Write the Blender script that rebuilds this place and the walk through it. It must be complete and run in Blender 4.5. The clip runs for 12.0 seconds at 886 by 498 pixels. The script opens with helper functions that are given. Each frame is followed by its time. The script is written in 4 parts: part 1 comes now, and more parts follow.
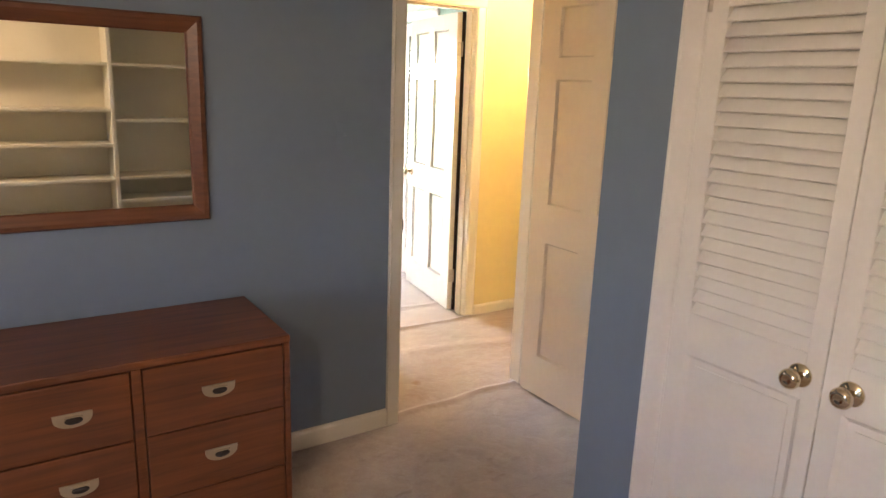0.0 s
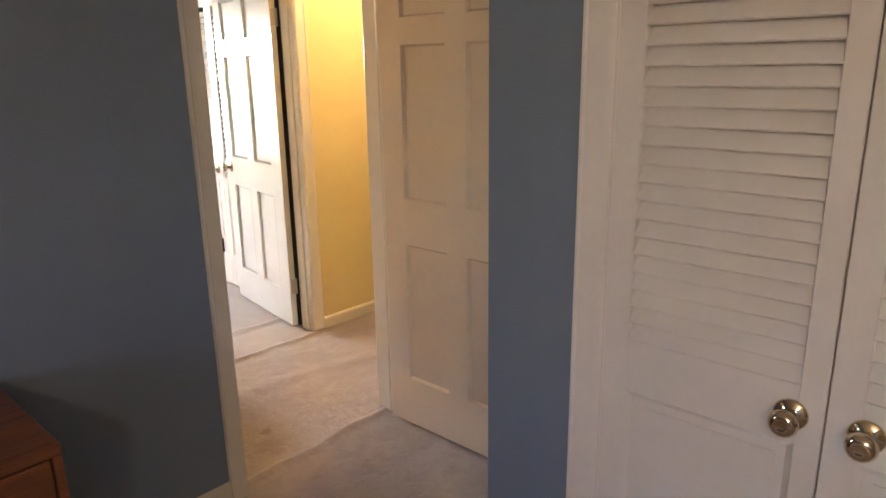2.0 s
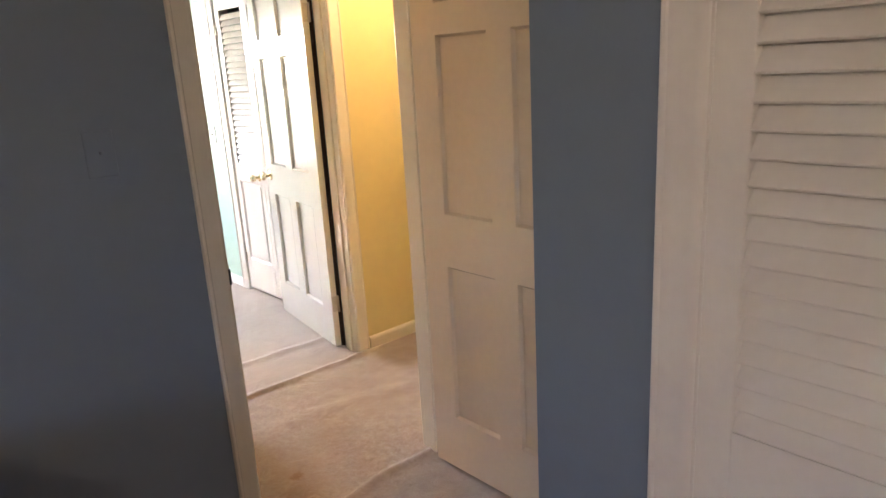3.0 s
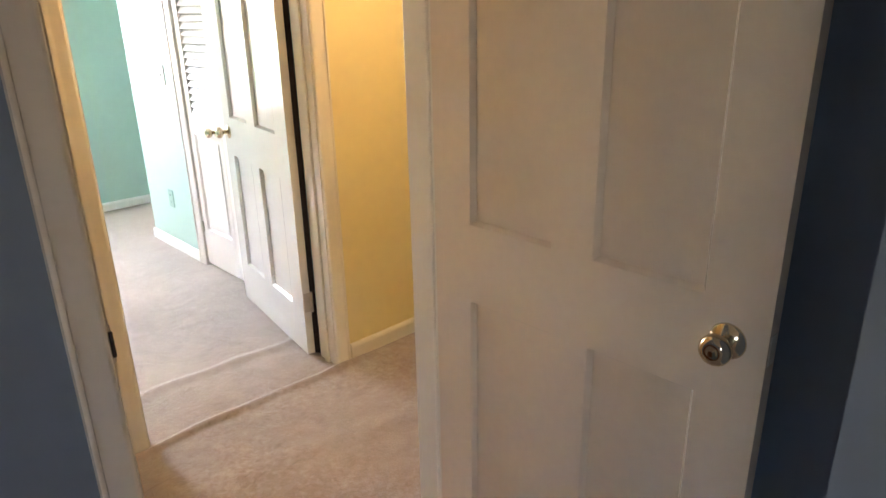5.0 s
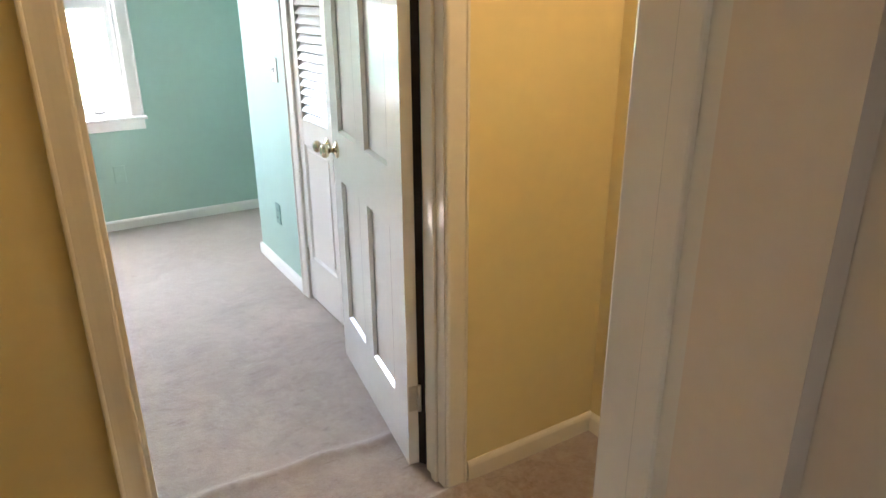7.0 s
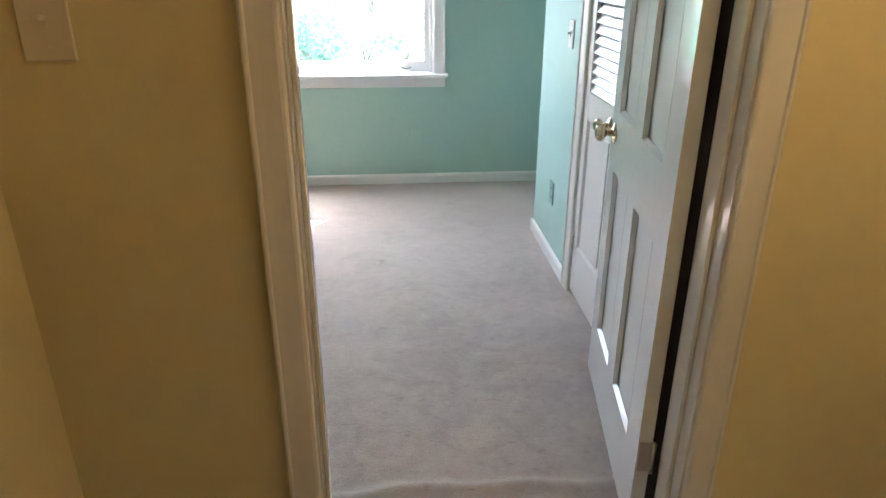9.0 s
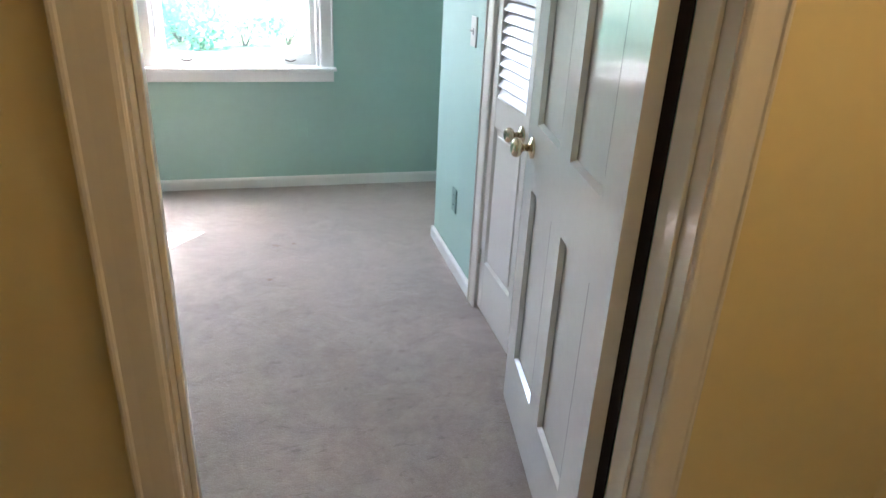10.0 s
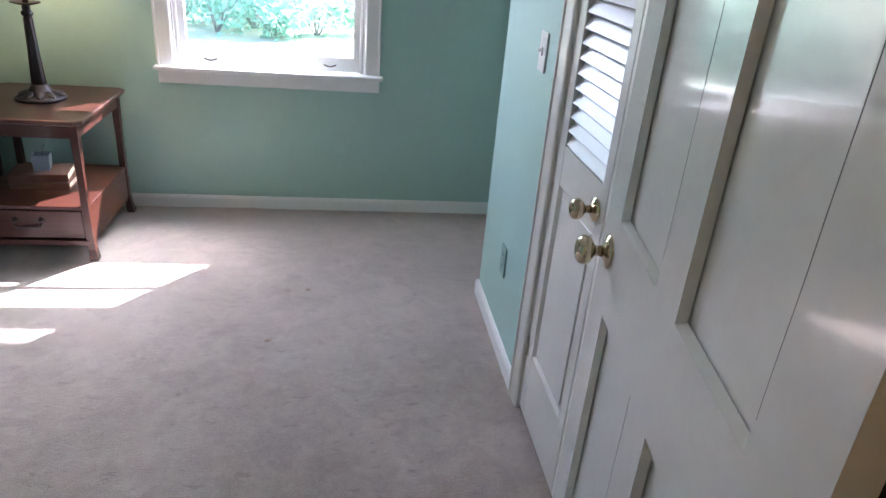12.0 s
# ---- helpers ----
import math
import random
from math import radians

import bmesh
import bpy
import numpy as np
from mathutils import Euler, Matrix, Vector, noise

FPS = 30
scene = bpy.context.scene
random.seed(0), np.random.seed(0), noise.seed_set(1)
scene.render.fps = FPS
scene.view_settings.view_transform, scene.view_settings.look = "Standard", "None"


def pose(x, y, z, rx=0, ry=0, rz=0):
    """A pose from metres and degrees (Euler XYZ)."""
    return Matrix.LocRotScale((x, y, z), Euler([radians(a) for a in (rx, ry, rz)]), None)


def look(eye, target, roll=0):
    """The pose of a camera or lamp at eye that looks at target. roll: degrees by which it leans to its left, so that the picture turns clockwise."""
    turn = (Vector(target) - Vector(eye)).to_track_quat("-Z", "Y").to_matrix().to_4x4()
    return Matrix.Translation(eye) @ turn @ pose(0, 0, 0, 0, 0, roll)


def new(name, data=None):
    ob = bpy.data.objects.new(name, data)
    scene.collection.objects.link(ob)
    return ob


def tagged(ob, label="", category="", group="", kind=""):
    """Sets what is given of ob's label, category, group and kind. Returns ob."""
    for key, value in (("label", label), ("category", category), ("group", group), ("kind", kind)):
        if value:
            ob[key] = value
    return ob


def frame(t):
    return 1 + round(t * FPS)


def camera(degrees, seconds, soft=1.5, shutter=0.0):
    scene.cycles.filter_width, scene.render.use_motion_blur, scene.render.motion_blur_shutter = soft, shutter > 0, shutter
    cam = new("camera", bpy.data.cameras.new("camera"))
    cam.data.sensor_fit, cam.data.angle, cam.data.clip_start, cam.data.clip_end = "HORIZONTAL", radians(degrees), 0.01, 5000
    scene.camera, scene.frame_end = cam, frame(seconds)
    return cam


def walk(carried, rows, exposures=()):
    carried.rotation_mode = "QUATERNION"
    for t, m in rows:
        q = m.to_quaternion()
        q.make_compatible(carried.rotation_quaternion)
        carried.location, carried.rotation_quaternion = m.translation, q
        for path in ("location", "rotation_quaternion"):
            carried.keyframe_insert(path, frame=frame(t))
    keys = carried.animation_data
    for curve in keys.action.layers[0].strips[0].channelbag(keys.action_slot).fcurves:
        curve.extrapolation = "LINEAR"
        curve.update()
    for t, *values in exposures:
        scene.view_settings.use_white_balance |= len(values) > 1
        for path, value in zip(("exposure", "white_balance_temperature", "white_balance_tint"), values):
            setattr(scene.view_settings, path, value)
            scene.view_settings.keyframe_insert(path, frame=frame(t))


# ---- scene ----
cam = camera(66.4, 12.0)
PATH = [
    (0, (1.611, 1.536, 1.562), (2.697, 3.15, 1.099), 2.1),
    (0.5, (1.718, 1.611, 1.56), (2.979, 3.097, 1.111), 1.0),
    (1, (1.753, 1.811, 1.571), (3.216, 3.13, 1.224), 1.2),
    (1.5, (1.804, 1.942, 1.547), (3.322, 3.169, 1.112), 1.1),
    (2, (1.965, 2.055, 1.529), (3.398, 3.352, 1.013), -0.9),
    (2.5, (2.152, 2.144, 1.524), (3.487, 3.54, 1.004), -3.1),
    (4.5, (2.702, 2.776, 1.523), (3.936, 4.24, 0.944), -3.3),
    (4.6, (2.731, 2.802, 1.51), (3.952, 4.269, 0.91), -3.8),
    (5, (2.815, 2.965, 1.496), (4.108, 4.328, 0.811), -1.2),
    (5.5, (2.934, 3.202, 1.482), (4.324, 4.416, 0.712), 0.9),
    (6, (3.171, 3.389, 1.492), (4.47, 4.721, 0.757), -1.0),
    (6.5, (3.298, 3.587, 1.485), (4.45, 5.056, 0.768), -0.7),
    (8.3, (3.592, 3.936, 1.449), (3.966, 5.766, 0.746), -0.9),
    (8.5, (3.63, 3.967, 1.447), (3.893, 5.815, 0.729), -1.2),
    (8.6, (3.63, 3.978, 1.444), (3.848, 5.824, 0.716), -1.4),
    (9, (3.617, 4.034, 1.426), (3.783, 5.865, 0.637), 0.2),
    (9.5, (3.629, 4.173, 1.45), (4.141, 5.947, 0.682), 2.5),
    (9.8, (3.611, 4.265, 1.438), (4.176, 6.021, 0.669), 4.0),
    (10, (3.616, 4.337, 1.437), (4.101, 6.097, 0.618), 2.8),
    (10.5, (3.713, 4.567, 1.424), (3.895, 6.354, 0.547), 0.9),
    (11, (3.802, 4.671, 1.417), (3.944, 6.439, 0.493), 2.4),
    (11.4, (3.838, 4.797, 1.414), (4.016, 6.555, 0.476), 3.2),
    (11.5, (3.835, 4.847, 1.422), (4.048, 6.604, 0.49), 3.9),
    (12, (3.866, 5.019, 1.429), (4.157, 6.807, 0.582), 4.9),
]
EXPOSURES = [(0.0, 5.78, 7300, 27), (1.0, 5.33, 7350, 30), (2.5, 5.15, 7100, 31), (4.5, 5.12, 6650, 25), (5.5, 5.02, 6550, 26), (6.5, 4.72, 6300, 24), (8.5, 3.97, 6000, 22), (10.0, 3.82, 5900, 23), (11.0, 3.4, 5850, 27), (12.0, 3.26, 5780, 28)]
walk(cam, [(t, look(eye, target, roll)) for t, eye, target, roll in PATH], EXPOSURES)

# ---- light ----
SUN_TO = Vector((0.80, 1.0, 1.145)).normalized()          # towards the sun
world = bpy.data.worlds.new("daylight")
scene.world = world
world.use_nodes = True
wn = world.node_tree.nodes
sky = wn.new("ShaderNodeTexSky")
sky.sky_type = "NISHITA"
sky.sun_disc = False
sky.sun_elevation = math.asin(SUN_TO.z)
sky.sun_rotation = math.atan2(SUN_TO.x, SUN_TO.y)
wn["Background"].inputs["Strength"].default_value = 0.15
world.node_tree.links.new(sky.outputs["Color"], wn["Background"].inputs["Color"])

sun_data = bpy.data.lights.new("sun", "SUN")
sun_data.energy, sun_data.angle, sun_data.color = 5.0, radians(0.5), (1.0, 0.95, 0.87)
sun = new("sun", sun_data)
sun.matrix_world = look((8, 14, 12), Vector((8, 14, 12)) - SUN_TO)


def window_light(name, at, towards, size, power, colour):
    """Sky light that comes in through a window opening."""
    d = bpy.data.lights.new(name, "AREA")
    d.shape, d.size, d.size_y, d.energy, d.color = "RECTANGLE", size[0], size[1], power, colour
    o = new(name, d)
    o.matrix_world = look(at, towards)
    return o


window_light("sky_light_north_green", (3.496, 8.68, 1.80), (3.40, 7.75, 0.0), (0.86, 0.40), 2.6, (0.84, 0.93, 1.0))


def bulb(name, at, power, colour, radius):
    d = bpy.data.lights.new(name, "POINT")
    d.energy, d.color, d.shadow_soft_size = power, colour, radius
    o = new(name, d)
    o.location = at
    return o


bulb("hall_bulb", (4.68, 4.60, 2.27), 0.66, (1.0, 0.80, 0.52), 0.06)
# unseen bedroom lamp, assumed because the mirrored shelves look warm
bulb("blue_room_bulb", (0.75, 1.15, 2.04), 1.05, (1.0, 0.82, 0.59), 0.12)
bulb("table_lamp_bulb", (2.541, 8.19, 1.24), 0.72, (1.0, 0.80, 0.48), 0.03)


# ---- materials ----
def material(name, colour, rough=0.6, metal=0.0, vary=0.0, scale=3.0, bump=0.0, bump_scale=120.0, spec=0.5, coat=0.0, tone=None):
    """A surface with variation at two scales in its colour and a fine relief."""
    m = bpy.data.materials.new(name)
    m.use_nodes = True
    nt = m.node_tree
    b = nt.nodes["Principled BSDF"]
    b.inputs["Roughness"].default_value = rough
    b.inputs["Metallic"].default_value = metal
    b.inputs["Specular IOR Level"].default_value = spec
    b.inputs["Coat Weight"].default_value = coat
    b.inputs["Base Color"].default_value = (*colour, 1)
    co = nt.nodes.new("ShaderNodeTexCoord")
    if vary:
        big = nt.nodes.new("ShaderNodeTexNoise")
        big.inputs["Scale"].default_value, big.inputs["Detail"].default_value = scale, 5
        fine = nt.nodes.new("ShaderNodeTexNoise")
        fine.inputs["Scale"].default_value, fine.inputs["Detail"].default_value = scale * 14, 4
        both = nt.nodes.new("ShaderNodeMix")
        both.inputs[0].default_value = 0.4
        nt.links.new(co.outputs["Object"], big.inputs["Vector"])
        nt.links.new(co.outputs["Object"], fine.inputs["Vector"])
        nt.links.new(big.outputs["Fac"], both.inputs[2])
        nt.links.new(fine.outputs["Fac"], both.inputs[3])
        ramp = nt.nodes.new("ShaderNodeValToRGB")
        lo = tone or tuple(c * (1 - vary) for c in colour)
        ramp.color_ramp.elements[0].position, ramp.color_ramp.elements[0].color = 0.32, (*lo, 1)
        ramp.color_ramp.elements[1].position = 0.68
        ramp.color_ramp.elements[1].color = (*[min(1, c * (1 + vary * 0.5)) for c in colour], 1)
        nt.links.new(both.outputs[0], ramp.inputs["Fac"])
        nt.links.new(ramp.outputs["Color"], b.inputs["Base Color"])
        rr = nt.nodes.new("ShaderNodeMapRange")
        rr.inputs["To Min"].default_value, rr.inputs["To Max"].default_value = rough * 0.85, min(1, rough * 1.15)
        nt.links.new(fine.outputs["Fac"], rr.inputs["Value"])
        nt.links.new(rr.outputs["Result"], b.inputs["Roughness"])
    if bump:
        n = nt.nodes.new("ShaderNodeTexNoise")
        n.inputs["Scale"].default_value, n.inputs["Detail"].default_value = bump_scale, 3
        bp = nt.nodes.new("ShaderNodeBump")
        bp.inputs["Strength"].default_value, bp.inputs["Distance"].default_value = bump, 0.002
        nt.links.new(co.outputs["Object"], n.inputs["Vector"])
        nt.links.new(n.outputs["Fac"], bp.inputs["Height"])
        nt.links.new(bp.outputs["Normal"], b.inputs["Normal"])
    return m


def wood(name, dark, light, rough=0.35, along="X", scale=1.0, coat=0.2):
    """Stained wood with grain that runs along one axis."""
    m = bpy.data.materials.new(name)
    m.use_nodes = True
    nt = m.node_tree
    b = nt.nodes["Principled BSDF"]
    co = nt.nodes.new("ShaderNodeTexCoord")
    mp = nt.nodes.new("ShaderNodeMapping")
    s = {"X": (1.2, 22, 22), "Y": (22, 1.2, 22), "Z": (22, 22, 1.2)}[along]
    mp.inputs["Scale"].default_value = [v * scale for v in s]
    n1 = nt.nodes.new("ShaderNodeTexNoise")
    n1.inputs["Scale"].default_value, n1.inputs["Detail"].default_value, n1.inputs["Distortion"].default_value = 2.2, 8, 0.6
    n2 = nt.nodes.new("ShaderNodeTexNoise")
    n2.inputs["Scale"].default_value, n2.inputs["Detail"].default_value = 3.0, 3
    nt.links.new(co.outputs["Object"], mp.inputs["Vector"])
    nt.links.new(mp.outputs["Vector"], n1.inputs["Vector"])
    nt.links.new(co.outputs["Object"], n2.inputs["Vector"])
    mix = nt.nodes.new("ShaderNodeMix")
    mix.inputs[0].default_value = 0.3
    nt.links.new(n1.outputs["Fac"], mix.inputs[2])
    nt.links.new(n2.outputs["Fac"], mix.inputs[3])
    ramp = nt.nodes.new("ShaderNodeValToRGB")
    ramp.color_ramp.elements[0].position, ramp.color_ramp.elements[0].color = 0.3, (*dark, 1)
    ramp.color_ramp.elements[1].position, ramp.color_ramp.elements[1].color = 0.72, (*light, 1)
    nt.links.new(mix.outputs[0], ramp.inputs["Fac"])
    nt.links.new(ramp.outputs["Color"], b.inputs["Base Color"])
    bp = nt.nodes.new("ShaderNodeBump")
    bp.inputs["Strength"].default_value, bp.inputs["Distance"].default_value = 0.15, 0.001
    nt.links.new(n1.outputs["Fac"], bp.inputs["Height"])
    nt.links.new(bp.outputs["Normal"], b.inputs["Normal"])
    b.inputs["Roughness"].default_value = rough
    b.inputs["Coat Weight"].default_value = coat
    return m


def carpet_material():
    m = bpy.data.materials.new("carpet")
    m.use_nodes = True
    nt = m.node_tree
    b = nt.nodes["Principled BSDF"]
    co = nt.nodes.new("ShaderNodeTexCoord")

    def tex(scale, detail, distort=0.0):
        n = nt.nodes.new("ShaderNodeTexNoise")
        n.inputs["Scale"].default_value, n.inputs["Detail"].default_value, n.inputs["Distortion"].default_value = scale, detail, distort
        nt.links.new(co.outputs["Object"], n.inputs["Vector"])
        return n

    def math_node(op, a, c):
        n = nt.nodes.new("ShaderNodeMath")
        n.operation = op
        for i, v in enumerate((a, c)):
            if isinstance(v, (int, float)):
                n.inputs[i].default_value = v
            else:
                nt.links.new(v, n.inputs[i])
        return n.outputs[0]

    tufts, pile, tread, wear = tex(260, 2), tex(42, 5, 0.8), tex(9, 4, 1.2), tex(1.7, 3)
    v = math_node("ADD", math_node("MULTIPLY", tufts.outputs["Fac"], 0.30), math_node("MULTIPLY", pile.outputs["Fac"], 0.14))
    v = math_node("ADD", v, math_node("MULTIPLY", tread.outputs["Fac"], 0.27))
    v = math_node("ADD", v, math_node("MULTIPLY", wear.outputs["Fac"], 0.29))
    ramp = nt.nodes.new("ShaderNodeValToRGB")
    ramp.color_ramp.elements[0].position, ramp.color_ramp.elements[0].color = 0.38, (0.292, 0.240, 0.213, 1)
    ramp.color_ramp.elements[1].position, ramp.color_ramp.elements[1].color = 0.62, (0.455, 0.380, 0.340, 1)
    nt.links.new(v, ramp.inputs["Fac"])
    # sparse dark flecks where the pile lies over
    fleck = nt.nodes.new("ShaderNodeMapRange")
    fleck.inputs["From Min"].default_value, fleck.inputs["From Max"].default_value = 0.625, 0.69
    fleck.inputs["To Min"].default_value, fleck.inputs["To Max"].default_value = 0.0, 0.34
    streak = nt.nodes.new("ShaderNodeMapping")
    streak.inputs["Scale"].default_value = (16, 44, 16)
    nt.links.new(co.outputs["Object"], streak.inputs["Vector"])
    lay = nt.nodes.new("ShaderNodeTexNoise")
    lay.inputs["Scale"].default_value, lay.inputs["Detail"].default_value, lay.inputs["Distortion"].default_value = 1.0, 3, 0.8
    nt.links.new(streak.outputs["Vector"], lay.inputs["Vector"])
    nt.links.new(lay.outputs["Fac"], fleck.inputs["Value"])
    over = nt.nodes.new("ShaderNodeMix")
    over.data_type = "RGBA"
    nt.links.new(fleck.outputs["Result"], over.inputs[0])
    nt.links.new(ramp.outputs["Color"], over.inputs[6])
    over.inputs[7].default_value = (0.15, 0.12, 0.105, 1)
    colour = over.outputs[2]
    # small brown spots where something was spilt; the last two paint warm hall light
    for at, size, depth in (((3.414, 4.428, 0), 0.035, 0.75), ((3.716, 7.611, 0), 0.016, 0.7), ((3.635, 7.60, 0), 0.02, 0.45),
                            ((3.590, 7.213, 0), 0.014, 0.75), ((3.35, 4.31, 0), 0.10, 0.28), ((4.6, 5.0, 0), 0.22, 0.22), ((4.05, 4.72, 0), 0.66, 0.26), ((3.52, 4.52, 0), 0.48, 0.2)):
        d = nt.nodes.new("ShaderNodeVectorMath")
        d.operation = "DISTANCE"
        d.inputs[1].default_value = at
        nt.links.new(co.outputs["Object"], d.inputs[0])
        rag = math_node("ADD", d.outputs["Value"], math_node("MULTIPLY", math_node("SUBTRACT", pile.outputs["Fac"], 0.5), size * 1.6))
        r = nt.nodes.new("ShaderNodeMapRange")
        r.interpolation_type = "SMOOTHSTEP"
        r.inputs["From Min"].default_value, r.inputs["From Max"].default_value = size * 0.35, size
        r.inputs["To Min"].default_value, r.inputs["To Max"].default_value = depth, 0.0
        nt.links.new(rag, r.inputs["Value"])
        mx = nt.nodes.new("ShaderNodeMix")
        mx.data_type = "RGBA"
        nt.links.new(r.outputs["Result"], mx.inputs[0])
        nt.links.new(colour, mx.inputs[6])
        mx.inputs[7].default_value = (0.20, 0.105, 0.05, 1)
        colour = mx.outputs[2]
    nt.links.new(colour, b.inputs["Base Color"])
    b.inputs["Roughness"].default_value = 0.95
    b.inputs["Specular IOR Level"].default_value = 0.1
    b.inputs["Sheen Weight"].default_value = 1.0
    b.inputs["Sheen Roughness"].default_value = 0.38
    bp = nt.nodes.new("ShaderNodeBump")
    bp.inputs["Strength"].default_value, bp.inputs["Distance"].default_value = 0.85, 0.008
    nt.links.new(v, bp.inputs["Height"])
    nt.links.new(bp.outputs["Normal"], b.inputs["Normal"])
    return m


def glass_material():
    m = bpy.data.materials.new("window_glass")
    m.use_nodes = True
    b = m.node_tree.nodes["Principled BSDF"]
    b.inputs["Base Color"].default_value = (0.90, 1.0, 0.975, 1)
    b.inputs["Transmission Weight"].default_value = 1.0
    b.inputs["Roughness"].default_value = 0.0
    b.inputs["IOR"].default_value = 1.45
    return m


BLUE = material("blue_wall_paint", (0.178, 0.228, 0.295), 0.60, vary=0.06, scale=1.6, bump=0.12, bump_scale=160)
YELLOW = material("cream_yellow_wall_paint", (0.735, 0.612, 0.315), 0.50, vary=0.05, scale=1.4, bump=0.10, bump_scale=160)
GREEN = material("green_wall_paint", (0.405, 0.592, 0.53), 0.52, vary=0.05, scale=1.5, bump=0.12, bump_scale=160)
CEIL = material("ceiling_paint", (0.80, 0.78, 0.73), 0.85, vary=0.04, scale=2.0, bump=0.15, bump_scale=90)
TRIM = material("glossy_cream_trim_paint", (0.755, 0.695, 0.585), 0.12, vary=0.04, scale=4.0, bump=0.05, bump_scale=60)
WHITE = material("glossy_white_door_paint", (0.76, 0.725, 0.665), 0.14, vary=0.05, scale=3.0, bump=0.10, bump_scale=14, coat=0.45)
CREAM_DOOR = material("aged_cream_door_paint", (0.74, 0.618, 0.48), 0.2, vary=0.05, scale=3.0, bump=0.06, bump_scale=16, coat=0.3)
EDGE_LINE = material("dark_edge_line", (0.16, 0.14, 0.12), 0.8, vary=0.3, scale=30.0)
# near-black for the shade in door_2's hinge gap
GAP_SHADE = material("hinge_gap_shade", (0.018, 0.011, 0.008), 0.95, vary=0.3, scale=30.0)
BRIGHT_WHITE = material("bright_white_window_paint", (0.84, 0.835, 0.82), 0.3, vary=0.04, scale=4.0, bump=0.06, bump_scale=40)
LOUVER_PAINT = material("white_closet_paint", (0.74, 0.695, 0.64), 0.33, vary=0.05, scale=4.0, bump=0.06, bump_scale=70)
OFFWHITE = material("offwhite_shelf_paint", (0.80, 0.74, 0.58), 0.5, vary=0.04, scale=3.0)
BRASS = material("polished_brass", (0.70, 0.60, 0.43), 0.10, metal=1.0, vary=0.08, scale=12.0)
HINGE = material("painted_steel_hinge", (0.55, 0.50, 0.43), 0.32, metal=0.75, vary=0.08, scale=20.0)
BRONZE = material("dark_bronze", (0.055, 0.05, 0.055), 0.36, metal=0.55, vary=0.35, scale=25.0, bump=0.3, bump_scale=60)
# near-black that stands in for shade in holes and gaps
DARK = material("recess_shade", (0.025, 0.018, 0.014), 0.7, vary=0.2, scale=10.0)
CARPET = carpet_material()
GLASS = glass_material()
DRESSER_WOOD = wood("walnut_veneer", (0.080, 0.022, 0.007), (0.22, 0.066, 0.020), 0.45, "X", 1.0, 0.15)
FRAME_WOOD = wood("mirror_frame_wood", (0.085, 0.026, 0.010), (0.19, 0.060, 0.022), 0.35, "X", 1.2, 0.2)
CHERRY = wood("cherry_wood", (0.021, 0.006, 0.004), (0.066, 0.018, 0.009), 0.36, "X", 1.3, 0.15)
CHERRY_UP = wood("cherry_wood_upright", (0.021, 0.006, 0.004), (0.066, 0.018, 0.009), 0.36, "Z", 1.3, 0.15)
DARK_WOOD = wood("dark_bed_wood", (0.018, 0.010, 0.008), (0.050, 0.026, 0.018), 0.35, "Z", 1.2, 0.3)
PULL = material("aged_pewter_pull", (0.40, 0.32, 0.22), 0.42, metal=0.25, vary=0.12, scale=30.0)
GREEN_PLATE = material("painted_green_plate", (0.22, 0.38, 0.34), 0.4, vary=0.08, scale=12.0)
IVORY = material("ivory_plastic", (0.72, 0.63, 0.46), 0.35, vary=0.05, scale=12.0)
PALE = material("white_plastic", (0.74, 0.73, 0.69), 0.35, vary=0.05, scale=12.0)
LINEN = material("pale_bedspread", (0.52, 0.50, 0.48), 0.9, vary=0.16, scale=6.0, bump=0.5, bump_scale=35, tone=(0.40, 0.39, 0.38))
SHAM = material("taupe_pillow_sham", (0.29, 0.25, 0.21), 0.92, vary=0.12, scale=7.0, bump=0.5, bump_scale=40)
SKIRT = material("grey_blue_bed_skirt", (0.34, 0.36, 0.42), 0.92, vary=0.10, scale=8.0, bump=0.3, bump_scale=60)
BOOK_A = material("tan_book_cover", (0.15, 0.075, 0.05), 0.6, vary=0.2, scale=14.0)
BOOK_B = material("worn_brown_book_cover", (0.16, 0.08, 0.05), 0.6, vary=0.2, scale=14.0)
PAGES = material("book_pages", (0.62, 0.53, 0.40), 0.85, vary=0.15, scale=40.0)
CUBE = material("blue_grey_ceramic", (0.20, 0.27, 0.34), 0.45, vary=0.12, scale=14.0)
SHADE = material("lamp_shade_fabric", (0.70, 0.60, 0.42), 0.9, vary=0.08, scale=20.0)
SIDING = material("white_clapboard", (0.68, 0.68, 0.66), 0.6, vary=0.06, scale=3.0)
ROOFING = material("asphalt_shingle", (0.10, 0.10, 0.10), 0.9, vary=0.25, scale=6.0, bump=0.5, bump_scale=60)
GRASS = material("lawn", (0.30, 0.33, 0.20), 0.95, vary=0.45, scale=0.6, bump=0.8, bump_scale=25, tone=(0.36, 0.31, 0.22))
BARK = material("tree_bark", (0.34, 0.31, 0.28), 0.95, vary=0.4, scale=5.0, bump=0.9, bump_scale=25)
LEAF = material("leaves", (0.17, 0.31, 0.21), 0.5, vary=0.4, scale=4.0, tone=(0.11, 0.22, 0.15))
nt_ = LEAF.node_tree
thin = nt_.nodes.new("ShaderNodeBsdfTranslucent")
thin.inputs["Color"].default_value = (0.50, 0.74, 0.58, 1)
both_ = nt_.nodes.new("ShaderNodeMixShader")
both_.inputs[0].default_value = 0.6
nt_.links.new(nt_.nodes["Principled BSDF"].outputs[0], both_.inputs[1])
nt_.links.new(thin.outputs[0], both_.inputs[2])
